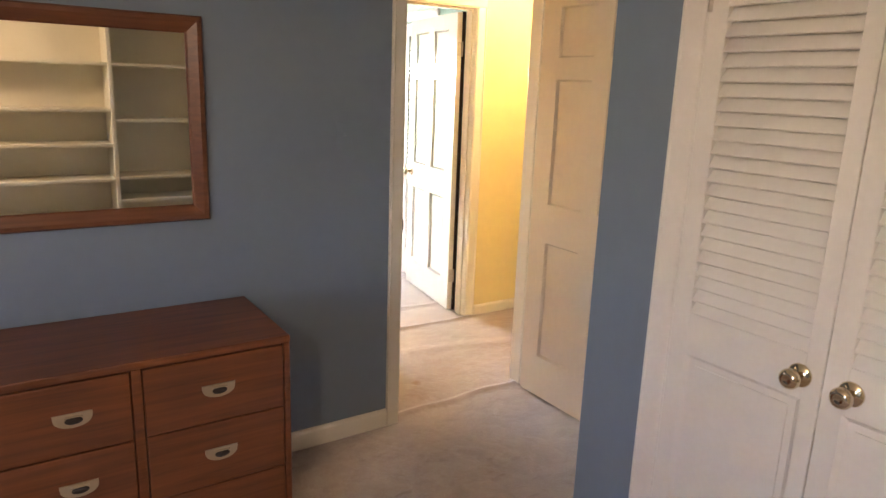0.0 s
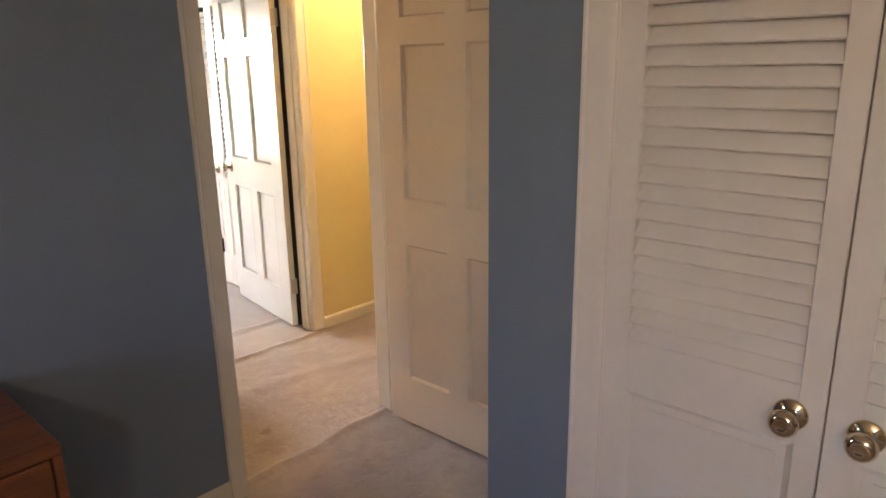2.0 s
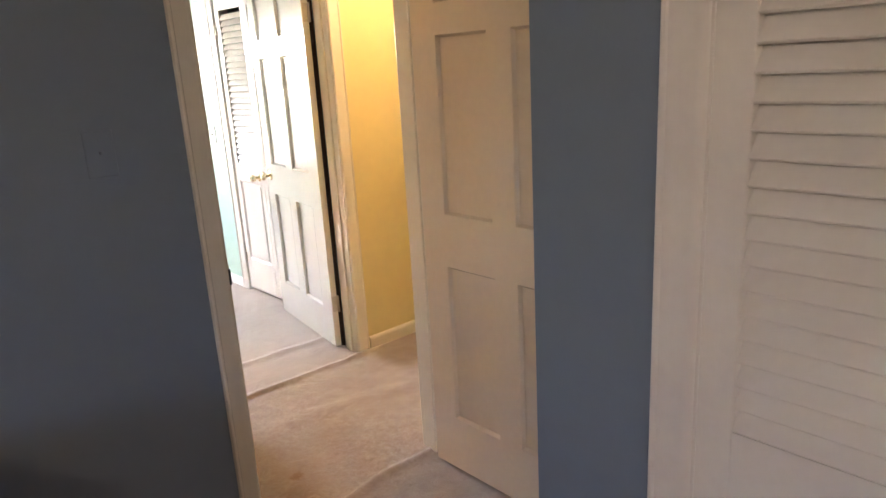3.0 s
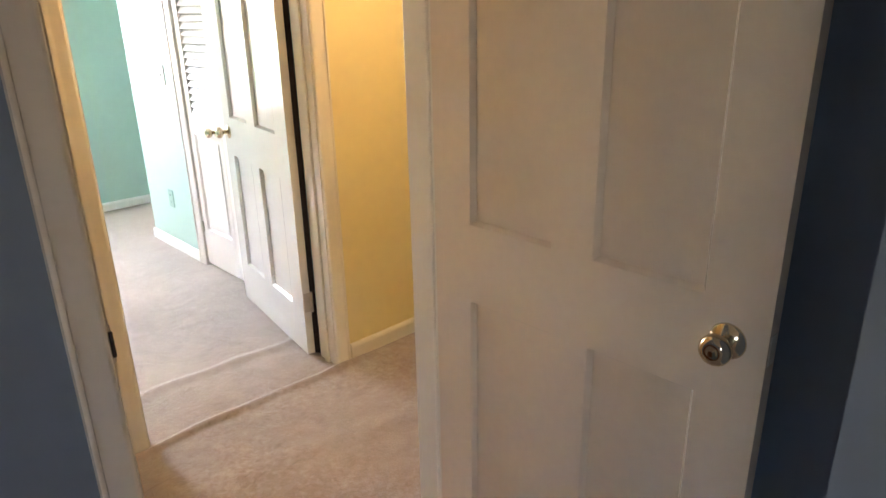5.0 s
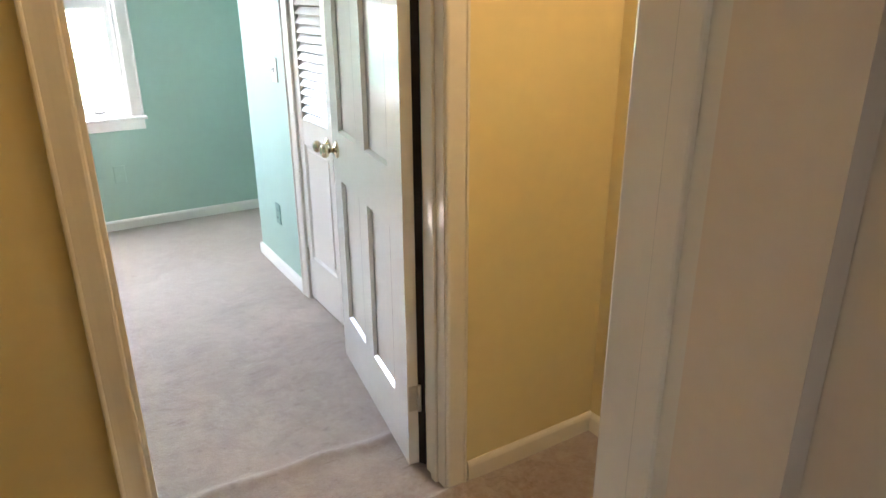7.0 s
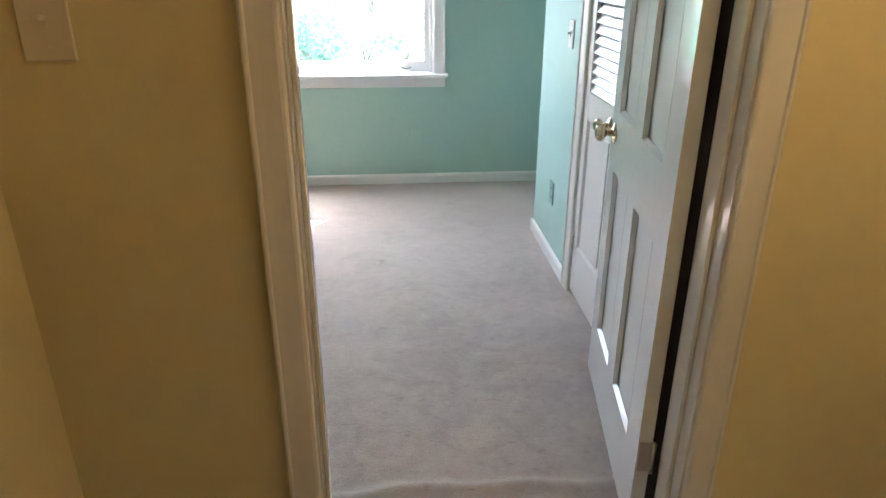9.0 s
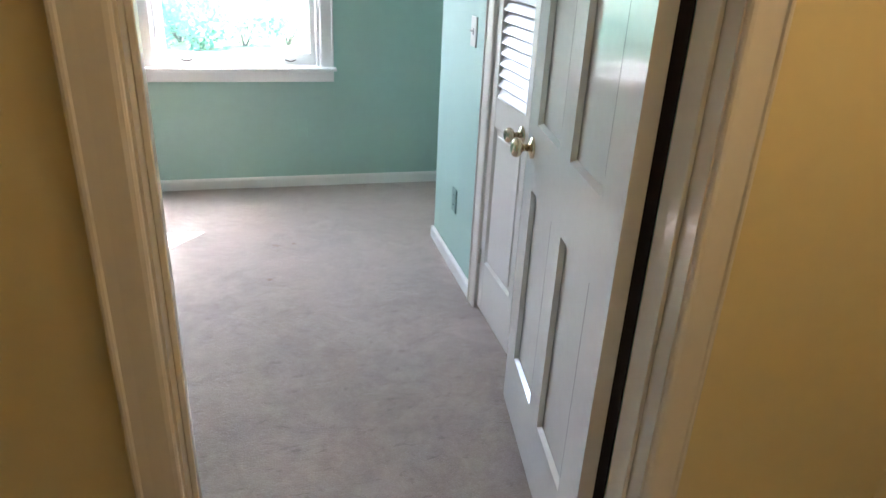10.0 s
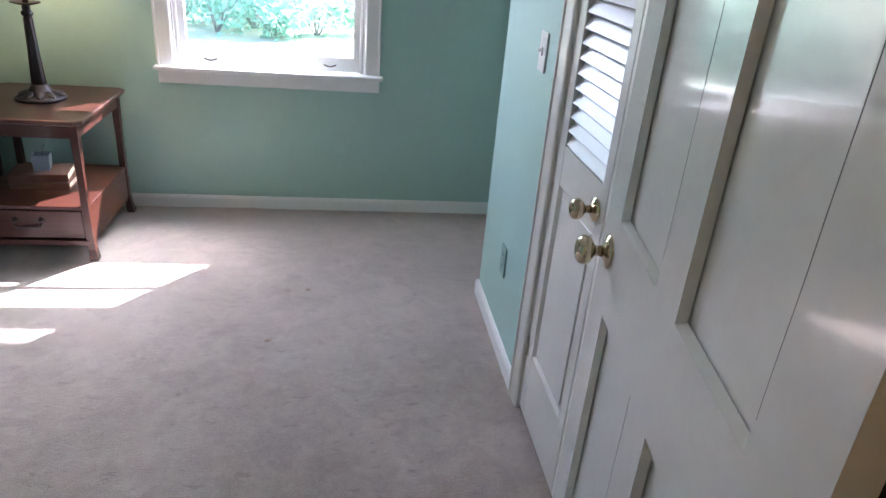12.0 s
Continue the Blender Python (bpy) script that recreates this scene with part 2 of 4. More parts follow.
nt_.links.new(both_.outputs[0], nt_.nodes["Material Output"].inputs["Surface"])

MIRROR = material("silvered_mirror", (0.90, 0.90, 0.88), 0.015, metal=1.0)


# ---- building helpers ----
def box(bm, x0, x1, y0, y1, z0, z1, mat=0):
    v = [bm.verts.new((x, y, z)) for x in (x0, x1) for y in (y0, y1) for z in (z0, z1)]
    fs = [bm.faces.new([v[i] for i in q]) for q in ((0, 1, 3, 2), (4, 6, 7, 5), (0, 4, 5, 1), (2, 3, 7, 6), (0, 2, 6, 4), (1, 5, 7, 3))]
    for f in fs:
        f.material_index = mat
    return fs


def bevelled(bm, x0, x1, y0, y1, z0, z1, r=0.003, seg=2):
    """A box with rounded edges, added to bm."""
    t = bmesh.new()
    box(t, x0, x1, y0, y1, z0, z1)
    bmesh.ops.bevel(t, geom=t.edges[:], offset=r, segments=seg, profile=0.5, affect="EDGES")
    me = bpy.data.meshes.new("scratch")
    t.to_mesh(me)
    t.free()
    bm.from_mesh(me)
    bpy.data.meshes.remove(me)


def lathe(bm, rings, m=Matrix.Identity(4), seg=24, cap=True):
    """A turned solid: rings of (radius, height) about z, moved by m."""
    loops = []
    for r, z in rings:
        loops.append([bm.verts.new(m @ Vector((r * math.cos(2 * math.pi * i / seg), r * math.sin(2 * math.pi * i / seg), z))) for i in range(seg)])
    for a, b in zip(loops, loops[1:]):
        for i in range(seg):
            f = bm.faces.new((a[i], a[(i + 1) % seg], b[(i + 1) % seg], b[i]))
            f.smooth = True
    if cap:
        bm.faces.new(loops[0][::-1])
        bm.faces.new(loops[-1])


def tube(bm, points, radius, seg=8):
    """A bent rod through points; radius is a number or one number a point."""
    pts = [Vector(p) for p in points]
    loops = []
    for i, p in enumerate(pts):
        d = (pts[min(i + 1, len(pts) - 1)] - pts[max(i - 1, 0)]).normalized()
        q = d.to_track_quat("Z", "Y")
        r = radius[i] if isinstance(radius, (list, tuple)) else radius
        loops.append([bm.verts.new(p + q @ Vector((r * math.cos(2 * math.pi * k / seg), r * math.sin(2 * math.pi * k / seg), 0))) for k in range(seg)])
    for a, b in zip(loops, loops[1:]):
        for k in range(seg):
            f = bm.faces.new((a[k], a[(k + 1) % seg], b[(k + 1) % seg], b[k]))
            f.smooth = True
    bm.faces.new(loops[0][::-1])
    bm.faces.new(loops[-1])


def extrude_profile(bm, profile, place, length):
    """A moulding: profile points (u, v) swept along w from 0 to length; place(u, v, w) gives the point."""
    a = [bm.verts.new(place(u, v, 0)) for u, v in profile]
    b = [bm.verts.new(place(u, v, length)) for u, v in profile]
    n = len(profile)
    for i in range(n):
        bm.faces.new((a[i], a[(i + 1) % n], b[(i + 1) % n], b[i]))
    bm.faces.new(a[::-1])
    bm.faces.new(b)


def part(name, bm, mat, parent=None, label=""):
    """Links a bmesh as one mesh object, under parent where given."""
    bmesh.ops.recalc_face_normals(bm, faces=bm.faces[:])
    me = bpy.data.meshes.new(name)
    bm.to_mesh(me)
    bm.free()
    for k in (mat if isinstance(mat, (list, tuple)) else [mat]):
        me.materials.append(k)
    o = new(name, me)
    if parent:
        o.parent = parent
    if label:
        o["label"] = label
    return o


def thing(name, m, label, category, kind="", group=""):
    o = new(name)
    o.matrix_world = m
    return tagged(o, label, category, group, kind)


# ---- walls, floor, ceiling ----
H = 2.44
DOOR_TOP = 2.06


def wall(name, boxes, mats, label):
    """A wall of boxes. mats: materials for faces that look to -x, +x, -y, +y; the rest takes the first."""
    bm = bmesh.new()
    uniq = list(dict.fromkeys(mats))
    for b in boxes:
        for f in box(bm, *b):
            f.normal_update()
    bmesh.ops.recalc_face_normals(bm, faces=bm.faces[:])
    for f in bm.faces:
        n = f.normal
        k = 0 if n.x < -0.5 else 1 if n.x > 0.5 else 2 if n.y < -0.5 else 3 if n.y > 0.5 else 0
        f.material_index = uniq.index(mats[k])
    return tagged(part(name, bm, uniq), label, "wall", kind="structure")


BW, BE = 4.10, 4.232         # blue room's door wall
HN, GS = 5.215, 5.330        # hall's far wall
FAR = 8.525                  # window wall
CX = 3.236                   # blue closet front
GX = 4.457                   # green closet front
BJ0, BJ1 = 3.113, 3.905      # blue doorway
GJ0, GJ1 = 3.461, 4.283      # green doorway
HL, HR = 2.957, 4.896         # ends of the hall
WX0, WX1, WZ0, WZ1 = 3.031, 3.961, 0.738, 2.01

wall("wall_blue_north", [(-1.85, BJ0 - 0.018, BW, BE, 0, H), (BJ1 + 0.018, 5.4, BW, BE, 0, H), (BJ0 - 0.018, BJ1 + 0.018, BW, BE, DOOR_TOP + 0.018, H)],
     [BLUE, BLUE, BLUE, YELLOW], "matte blue painted wall around the open doorway")
wall("wall_blue_closet", [(CX, CX + 0.1, 2.754, 3.054, 0, H), (CX, CX + 0.1, 0.2, 1.818, 0, H), (CX, CX + 0.1, 1.818, 2.754, 2.052, H), (CX + 0.1, 3.985, 2.954, 3.054, 0, H)],
     [BLUE, BLUE, BLUE, BLUE], "blue painted wall around the louvered closet")
wall("wall_blue_recess", [(3.985, 4.085, 0.2, BW, 0, H)], [BLUE] * 4, "blue painted wall behind the open door")
wall("wall_blue_south", [(-1.85, 4.085, 0.05, 0.2, 0, H)], [BLUE, BLUE, SIDING, BLUE], "blue painted wall behind the shelves")
wall("wall_blue_west", [(-1.85, -1.70, 0.2, 0.60, 0, H), (-1.85, -1.70, 1.40, BW, 0, H), (-1.85, -1.70, 0.60, 1.40, 0, 1.1), (-1.85, -1.70, 0.60, 1.40, 2.0, H)], [SIDING, BLUE, BLUE, BLUE], "blue painted outer wall with a window")
wall("wall_hall_west", [(HL - 0.1, HL, BE, HN, 0, H)], [YELLOW] * 4, "cream yellow end wall of the hall")
wall("wall_hall_east", [(HR, HR + 0.1, BE, HN, 0, H)], [YELLOW] * 4, "cream yellow end wall of the hall")
wall("wall_hall_north", [(-0.55, GJ0 - 0.018, HN, GS, 0, H), (GJ1 + 0.018, 5.4, HN, GS, 0, H), (GJ0 - 0.018, GJ1 + 0.018, HN, GS, DOOR_TOP + 0.018, H)],
     [YELLOW, YELLOW, YELLOW, GREEN], "cream yellow hall wall around the second doorway")
wall("wall_green_closet", [(GX, GX + 0.1, GS, 5.978, 0, H), (GX, GX + 0.1, 6.822, 7.592, 0, H), (GX, GX + 0.1, 5.978, 6.822, 2.052, H), (GX + 0.1, 5.30, 7.492, 7.592, 0, H)],
     [GREEN] * 4, "sea green painted wall with a louvered closet")
wall("wall_green_east", [(5.30, 5.40, GS, FAR, 0, H)], [GREEN] * 4, "sea green painted wall of the alcove")
wall("wall_green_window", [(-0.55, WX0, FAR, FAR + 0.15, 0, H), (WX1, 5.40, FAR, FAR + 0.15, 0, H), (WX0, WX1, FAR, FAR + 0.15, 0, WZ0 - 0.02), (WX0, WX1, FAR, FAR + 0.15, WZ1, H)],
     [GREEN, GREEN, GREEN, SIDING], "sea green painted wall with the window")
wall("wall_green_west", [(-0.55, -0.42, GS, 7.05, 0, H), (-0.55, -0.42, 7.90, FAR, 0, H), (-0.55, -0.42, 7.05, 7.90, 0, 1.0), (-0.55, -0.42, 7.05, 7.90, 1.52, H)],
     [SIDING, GREEN, GREEN, GREEN], "sea green painted outer wall with a window")

bm = bmesh.new()
box(bm, -1.85, 5.40, 0.05, FAR + 0.15, H, H + 0.12)
tagged(part("ceiling", bm, CEIL), "flat off-white painted ceiling", "ceiling", kind="structure")


def ridge(y, at, width, height):
    d = (y - at) / width
    return height * math.exp(-d * d)


def floor_height(x, y):
    """Rucks in the loose carpet at the two thresholds."""
    wob = 0.012 * math.sin(x * 7.1) + 0.008 * math.sin(x * 17.3 + 1.2)
    inside = max(0.0, min(1.0, (x - 3.05) * 6)) * max(0.0, min(1.0, (4.45 - x) * 6))
    z = ridge(y, 5.192 + wob * 0.5, 0.021, 0.013 + 0.004 * math.sin(x * 9)) * inside
    z += ridge(y, 5.565 + wob, 0.028, 0.0105) * inside
    z += ridge(y, 4.168 + wob, 0.022, 0.011) * inside
    z += ridge(y, 4.86 - 0.18 * (x - 3.4) + wob, 0.06, 0.004) * inside
    z += 0.0025 * noise.noise((x * 3.1, y * 3.1, 0.0)) + 0.0018 * noise.noise((x * 13.0, y * 13.0, 3.0))
    return z - 0.002


def floor_mesh():
    ys = [0.05 + 0.16 * i for i in range(24)]
    ys += [3.9 + 0.0075 * i for i in range(int((5.75 - 3.9) / 0.0075))]
    ys += [5.75 + 0.045 * i for i in range(int((8.55 - 5.75) / 0.045) + 1)] + [8.55]
    xs = [-1.85 + 0.25 * i for i in range(17)]
    xs += [2.4 + 0.035 * i for i in range(int((4.6 - 2.4) / 0.035))] + [4.6, 4.9, 5.4]
    verts = [(x, y, floor_height(x, y)) for y in ys for x in xs]
    n = len(xs)
    faces = [(j * n + i, j * n + i + 1, (j + 1) * n + i + 1, (j + 1) * n + i) for j in range(len(ys) - 1) for i in range(n - 1)]
    me = bpy.data.meshes.new("floor")
    me.from_pydata(verts, [], faces)
    me.polygons.foreach_set("use_smooth", [True] * len(faces))
    me.materials.append(CARPET)
    return new("floor", me)


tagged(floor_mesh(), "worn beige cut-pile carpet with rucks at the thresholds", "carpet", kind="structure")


# ---- trim: baseboards and door frames ----
def baseboard(x0, y0, x1, y1, nx, ny, height=0.082, depth=0.014, paint=TRIM):
    """A board along a wall from one point to another; n points into the room."""
    bm = bmesh.new()
    a, b = Vector((x0, y0, 0)), Vector((x1, y1, 0))
    along, out = (b - a).normalized(), Vector((nx, ny, 0))
    prof = [(0, -0.01), (depth, -0.01), (depth, height - 0.016), (depth * 0.75, height - 0.007), (depth * 0.3, height), (0, height)]
    extrude_profile(bm, prof, lambda u, v, w: a + along * w + out * u + Vector((0, 0, v)), (b - a).length)
    return tagged(part("baseboard", bm, paint), "glossy white painted baseboard along the wall", "baseboard", kind="structure")


baseboard(-1.70, BW, BJ0 - 0.071, BW, 0, -1, 0.085)
baseboard(CX, 2.813, CX, 3.054, -1, 0, 0.085)
baseboard(CX - 0.014, 3.054, 3.985, 3.054, 0, 1, 0.085)
baseboard(3.985, 3.068, 3.985, BW, -1, 0, 0.085)
baseboard(HL, HN, GJ0 - 0.078, HN, 0, -1, 0.07)
baseboard(GJ1 + 0.082, HN, HR, HN, 0, -1, 0.07)
baseboard(HL, BE, HL, HN - 0.014, 1, 0, 0.07)
baseboard(HR, BE, HR, HN - 0.014, -1, 0, 0.07)
baseboard(GX, 6.883, GX, 7.592, -1, 0, 0.065, 0.014, BRIGHT_WHITE)
baseboard(GX, GS, GX, 5.918, -1, 0, 0.065, 0.014, BRIGHT_WHITE)
baseboard(GX - 0.014, 7.592, 5.30, 7.592, 0, 1, 0.065, 0.014, BRIGHT_WHITE)
baseboard(5.30, 7.606, 5.30, FAR, -1, 0, 0.065, 0.014, BRIGHT_WHITE)
baseboard(-0.42, FAR, 5.286, FAR, 0, -1, 0.065, 0.014, BRIGHT_WHITE)
baseboard(-0.42, GS, GJ0 - 0.07, GS, 0, 1, 0.065, 0.014, BRIGHT_WHITE)
baseboard(-0.42, GS + 0.014, -0.42, FAR - 0.014, 1, 0, 0.065, 0.014, BRIGHT_WHITE)

CASING = [(0, 0), (0.066, 0), (0.066, 0.0175), (0.0645, 0.0195), (0.061, 0.0205), (0.0575, 0.0195), (0.055, 0.0155), (0.040, 0.0140), (0.022, 0.0130), (0.010, 0.0120), (0.004, 0.0100), (0.001, 0.0070), (0, 0.004)]


def casing_upright(parent, x, y, side, out, z1, width=1.0):
    """An upright moulded board on a y wall. side: +1 grows to +x; out: the way it stands off the wall."""
    bm = bmesh.new()
    extrude_profile(bm, CASING, lambda u, v, w: Vector((x + side * u * width, y + out * v, w - 0.01)), z1 + 0.01)
    return part("casing", bm, TRIM, parent)


def casing_head(parent, x0, x1, y, out, z):
    bm = bmesh.new()
    extrude_profile(bm, CASING, lambda u, v, w: Vector((x0 + w, y + out * v, z + u)), x1 - x0)
    return part("head_casing", bm, TRIM, parent)


def door_frame(x0, x1, y0, y1, stop_y, label, sides=((0, 1), (0, 1))):
    """Jambs, stops and casings round a doorway in a y wall."""
    e = thing("trim", pose(0, 0, 0), label, "door frame", "structure")
    for a, b in ((x0 - 0.018, x0), (x1, x1 + 0.018)):
        bm = bmesh.new()
        box(bm, a, b, y0, y1, -0.01, DOOR_TOP)
        part("jamb", bm, TRIM, e)
    bm = bmesh.new()
    box(bm, x0 - 0.018, x1 + 0.018, y0, y1, DOOR_TOP, DOOR_TOP + 0.018)
    part("head_jamb", bm, TRIM, e)
    for a, b in ((x0, x0 + 0.011), (x1 - 0.011, x1)):
        bm = bmesh.new()
        bevelled(bm, a, b, stop_y[0], stop_y[1], -0.01, DOOR_TOP - 0.011, 0.002, 1)
        part("stop", bm, TRIM, e)
    bm = bmesh.new()
    bevelled(bm, x0, x1, stop_y[0], stop_y[1], DOOR_TOP - 0.011, DOOR_TOP, 0.002, 1)
    part("stop", bm, TRIM, e)
    for k, (y, out) in enumerate(((y0, -1), (y1, 1))):
        if 0 in sides[k]:
            casing_upright(e, x0 - 0.004, y, -1, out, DOOR_TOP + 0.005)
        if 1 in sides[k]:
            casing_upright(e, x1 + 0.004, y, 1, out, DOOR_TOP + 0.005)
        casing_head(e, x0 - 0.070, x1 + 0.070, y, out, DOOR_TOP + 0.005)
    return e


blue_frame = door_frame(BJ0, BJ1, BW, BE, (BW + 0.045, BW + 0.075), "glossy cream painted door frame of the blue room")
green_frame = door_frame(GJ0, GJ1, HN, GS, (GS - 0.075, GS - 0.045), "glossy cream painted door frame of the green room")
for e, at in ((blue_frame, (BJ0 + 0.0015, BW + 0.0165, 0.962)), (green_frame, (GJ0 + 0.0015, GS - 0.022, 0.905))):
    bm = bmesh.new()
    bevelled(bm, at[0] - 0.0013, at[0] + 0.0013, at[1] - 0.016, at[1] + 0.016, at[2] - 0.035, at[2] + 0.035, 0.0008, 1)
    plate = part("strike_plate", bm, HINGE, e, "dull metal strike plate")
    bm = bmesh.new()
    box(bm, at[0] + 0.0014, at[0] + 0.0018, at[1] - 0.008, at[1] + 0.008, at[2] - 0.015, at[2] + 0.015)
    part("latch_hole", bm, DARK, plate)
bm = bmesh.new()
bevelled(bm, BJ0 - 0.0035, BJ0 + 0.0028, BW - 0.0065, BW - 0.0005, 0.938, 0.986, 0.0012, 1)
part("strike_lip", bm, BRONZE, blue_frame, "dark metal lip of the strike plate")


# dark strip drawn in place of the shade inside the hinge gap
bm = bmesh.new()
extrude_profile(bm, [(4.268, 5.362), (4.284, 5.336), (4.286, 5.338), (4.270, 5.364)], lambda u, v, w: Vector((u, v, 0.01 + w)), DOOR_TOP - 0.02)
part("gap_shade_strip", bm, GAP_SHADE, green_frame, "dark strip standing in for the shade in the hinge gap")


# ---- doors ----
def knob(parent, m, size=1.0, label="polished brass round knob"):
    """A turned door knob that stands along local z."""
    bm = bmesh.new()
    s = size
    lathe(bm, [(0.001, 0.0), (0.032 * s, 0.0), (0.033 * s, 0.003), (0.030 * s, 0.007), (0.018 * s, 0.010), (0.012 * s, 0.014)], m, 28)
    o = part("rosette", bm, BRASS, parent, "round brass backplate")
    bm = bmesh.new()
    lathe(bm, [(0.011 * s, 0.012), (0.010 * s, 0.026), (0.013 * s, 0.031), (0.022 * s, 0.035), (0.0275 * s, 0.043), (0.0280 * s, 0.050),
               (0.0250 * s, 0.057), (0.019 * s, 0.0615), (0.012 * s, 0.0630), (0.009 * s, 0.0618), (0.001, 0.0615)], m, 28)
    part("door_handle", bm, BRASS, parent, label)


def six_panel_door(name, m, width, label, knob_z=0.905, paint=WHITE, low=0.815, high=1.006, edge_lines=False, shift=0.0):
    """A hinged leaf with three rows of two sunk panels. Local x runs from the hinge, y through the thickness."""
    h, t = 2.03, 0.035
    e = thing(name, m, label, "door", "structure")
    st, mid = 0.115, 0.100
    c1 = (width - mid) / 2
    cols = ((st + shift, c1 + shift), (c1 + mid + shift, width - st + shift))
    rows = ((0.214, low), (high, 1.604), (1.703, 1.930))
    bm = bmesh.new()
    box(bm, 0, st + shift, 0, t, 0, h)
    box(bm, width - st + shift, width, 0, t, 0, h)
    box(bm, c1 + shift, c1 + mid + shift, 0, t, rows[0][0], rows[2][1])
    zs = [0, rows[0][0], rows[0][1], rows[1][0], rows[1][1], rows[2][0], rows[2][1], h]
    for z0, z1 in ((zs[0], zs[1]), (zs[6], zs[7])):
        box(bm, st + shift, width - st + shift, 0, t, z0, z1)
    for z0, z1 in ((zs[2], zs[3]), (zs[4], zs[5])):
        for a, b in cols:
            box(bm, a, b, 0, t, z0, z1)
    # sloped sticking round each panel on both faces
    d, w = 0.0130, 0.0085
    for a, b in cols:
        for z0, z1 in rows:
            for y0, y1 in ((0.0005, d), (t - 0.0005, t - d)):
                o = [bm.verts.new(p) for p in ((a, y0, z0), (b, y0, z0), (b, y0, z1), (a, y0, z1))]
                i = [bm.verts.new(p) for p in ((a + w, y1, z0 + w), (b - w, y1, z0 + w), (b - w, y1, z1 - w), (a + w, y1, z1 - w))]
                for k in range(4):
                    bm.faces.new((o[k], o[(k + 1) % 4], i[(k + 1) % 4], i[k]))
    part("door_leaf", bm, paint, e)
    for a, b in cols:
        for z0, z1 in rows:
            bm = bmesh.new()
            box(bm, a - 0.002, b + 0.002, d + 0.0022, t - d - 0.0022, z0 - 0.002, z1 + 0.002)
            part("panel", bm, paint, e)
            if edge_lines and z0 < 1.5:
                # a thin, uneven dark line along the hinge side of the panel
                n = 24
                bm = bmesh.new()
                edge = []
                for k in range(n + 1):
                    q = k / n
                    zz = z0 + (z1 - z0) * (0.07 + 0.93 * q)
                    half = 0.0008 * (0.35 + 0.65 * min(1.0, 3 * q)) * (1 + 0.5 * noise.noise((zz * 22, a * 9, 2.0)))
                    xx = a - 0.0035 + 0.0012 * noise.noise((zz * 9, a * 5, 7.0))
                    edge.append([bm.verts.new((x, y, zz)) for x, y in ((xx - half, -0.0002), (xx + half, -0.0002), (xx + half, 0.0015), (xx - half, 0.0015))])
                for r0, r1 in zip(edge, edge[1:]):
                    for i in range(4):
                        bm.faces.new((r0[i], r0[(i + 1) % 4], r1[(i + 1) % 4], r1[i]))
                bm.faces.new(edge[0])
                bm.faces.new(edge[-1][::-1])
                part("edge_line", bm, EDGE_LINE, e, "thin dark line along the panel edge")
    kz, kx = knob_z, width - 0.066
    knob(e, pose(kx, 0, kz, 90, 0, 0))
    knob(e, pose(kx, t, kz, -90, 0, 0))
    bm = bmesh.new()
    bevelled(bm, width - 0.0005, width + 0.0015, t / 2 - 0.012, t / 2 + 0.012, kz - 0.028, kz + 0.028, 0.0006, 1)
    part("latch_plate", bm, HINGE, e, "small metal latch plate")
    py = t
    for z in (0.25, 1.80):
        bm = bmesh.new()
        box(bm, -0.0025, 0.0, 0.004, t, z - 0.045, z + 0.045)
        lathe(bm, [(0.006, -0.047), (0.006, 0.047)], pose(-0.006, py + 0.003, z), 12)
        for k in (-0.028, 0.0, 0.028):
            lathe(bm, [(0.0068, k - 0.0008), (0.0068, k + 0.0008)], pose(-0.006, py + 0.003, z), 12)
        part("hinge", bm, HINGE, e, "painted steel butt hinge")
    return e


# blue room's door stands open along the recess; the green room's door is swung a little past square
six_panel_door("door_1", pose(3.866, 4.097, 0.014, 0, 0, -90), 0.787, "cream white six-panel door standing open with a brass knob", 0.934, CREAM_DOOR)
GREEN_SWING = math.degrees(math.atan2(6.165 - 5.358, 4.366 - 4.236))
six_panel_door("door_2", pose(4.234, 5.360, 0.014, 0, 0, GREEN_SWING) @ Matrix.Diagonal((1, -1, 1, 1)), 0.812, "glossy white six-panel door standing open with a brass knob", 0.905, WHITE, 0.790, 0.978, True, 0.014)


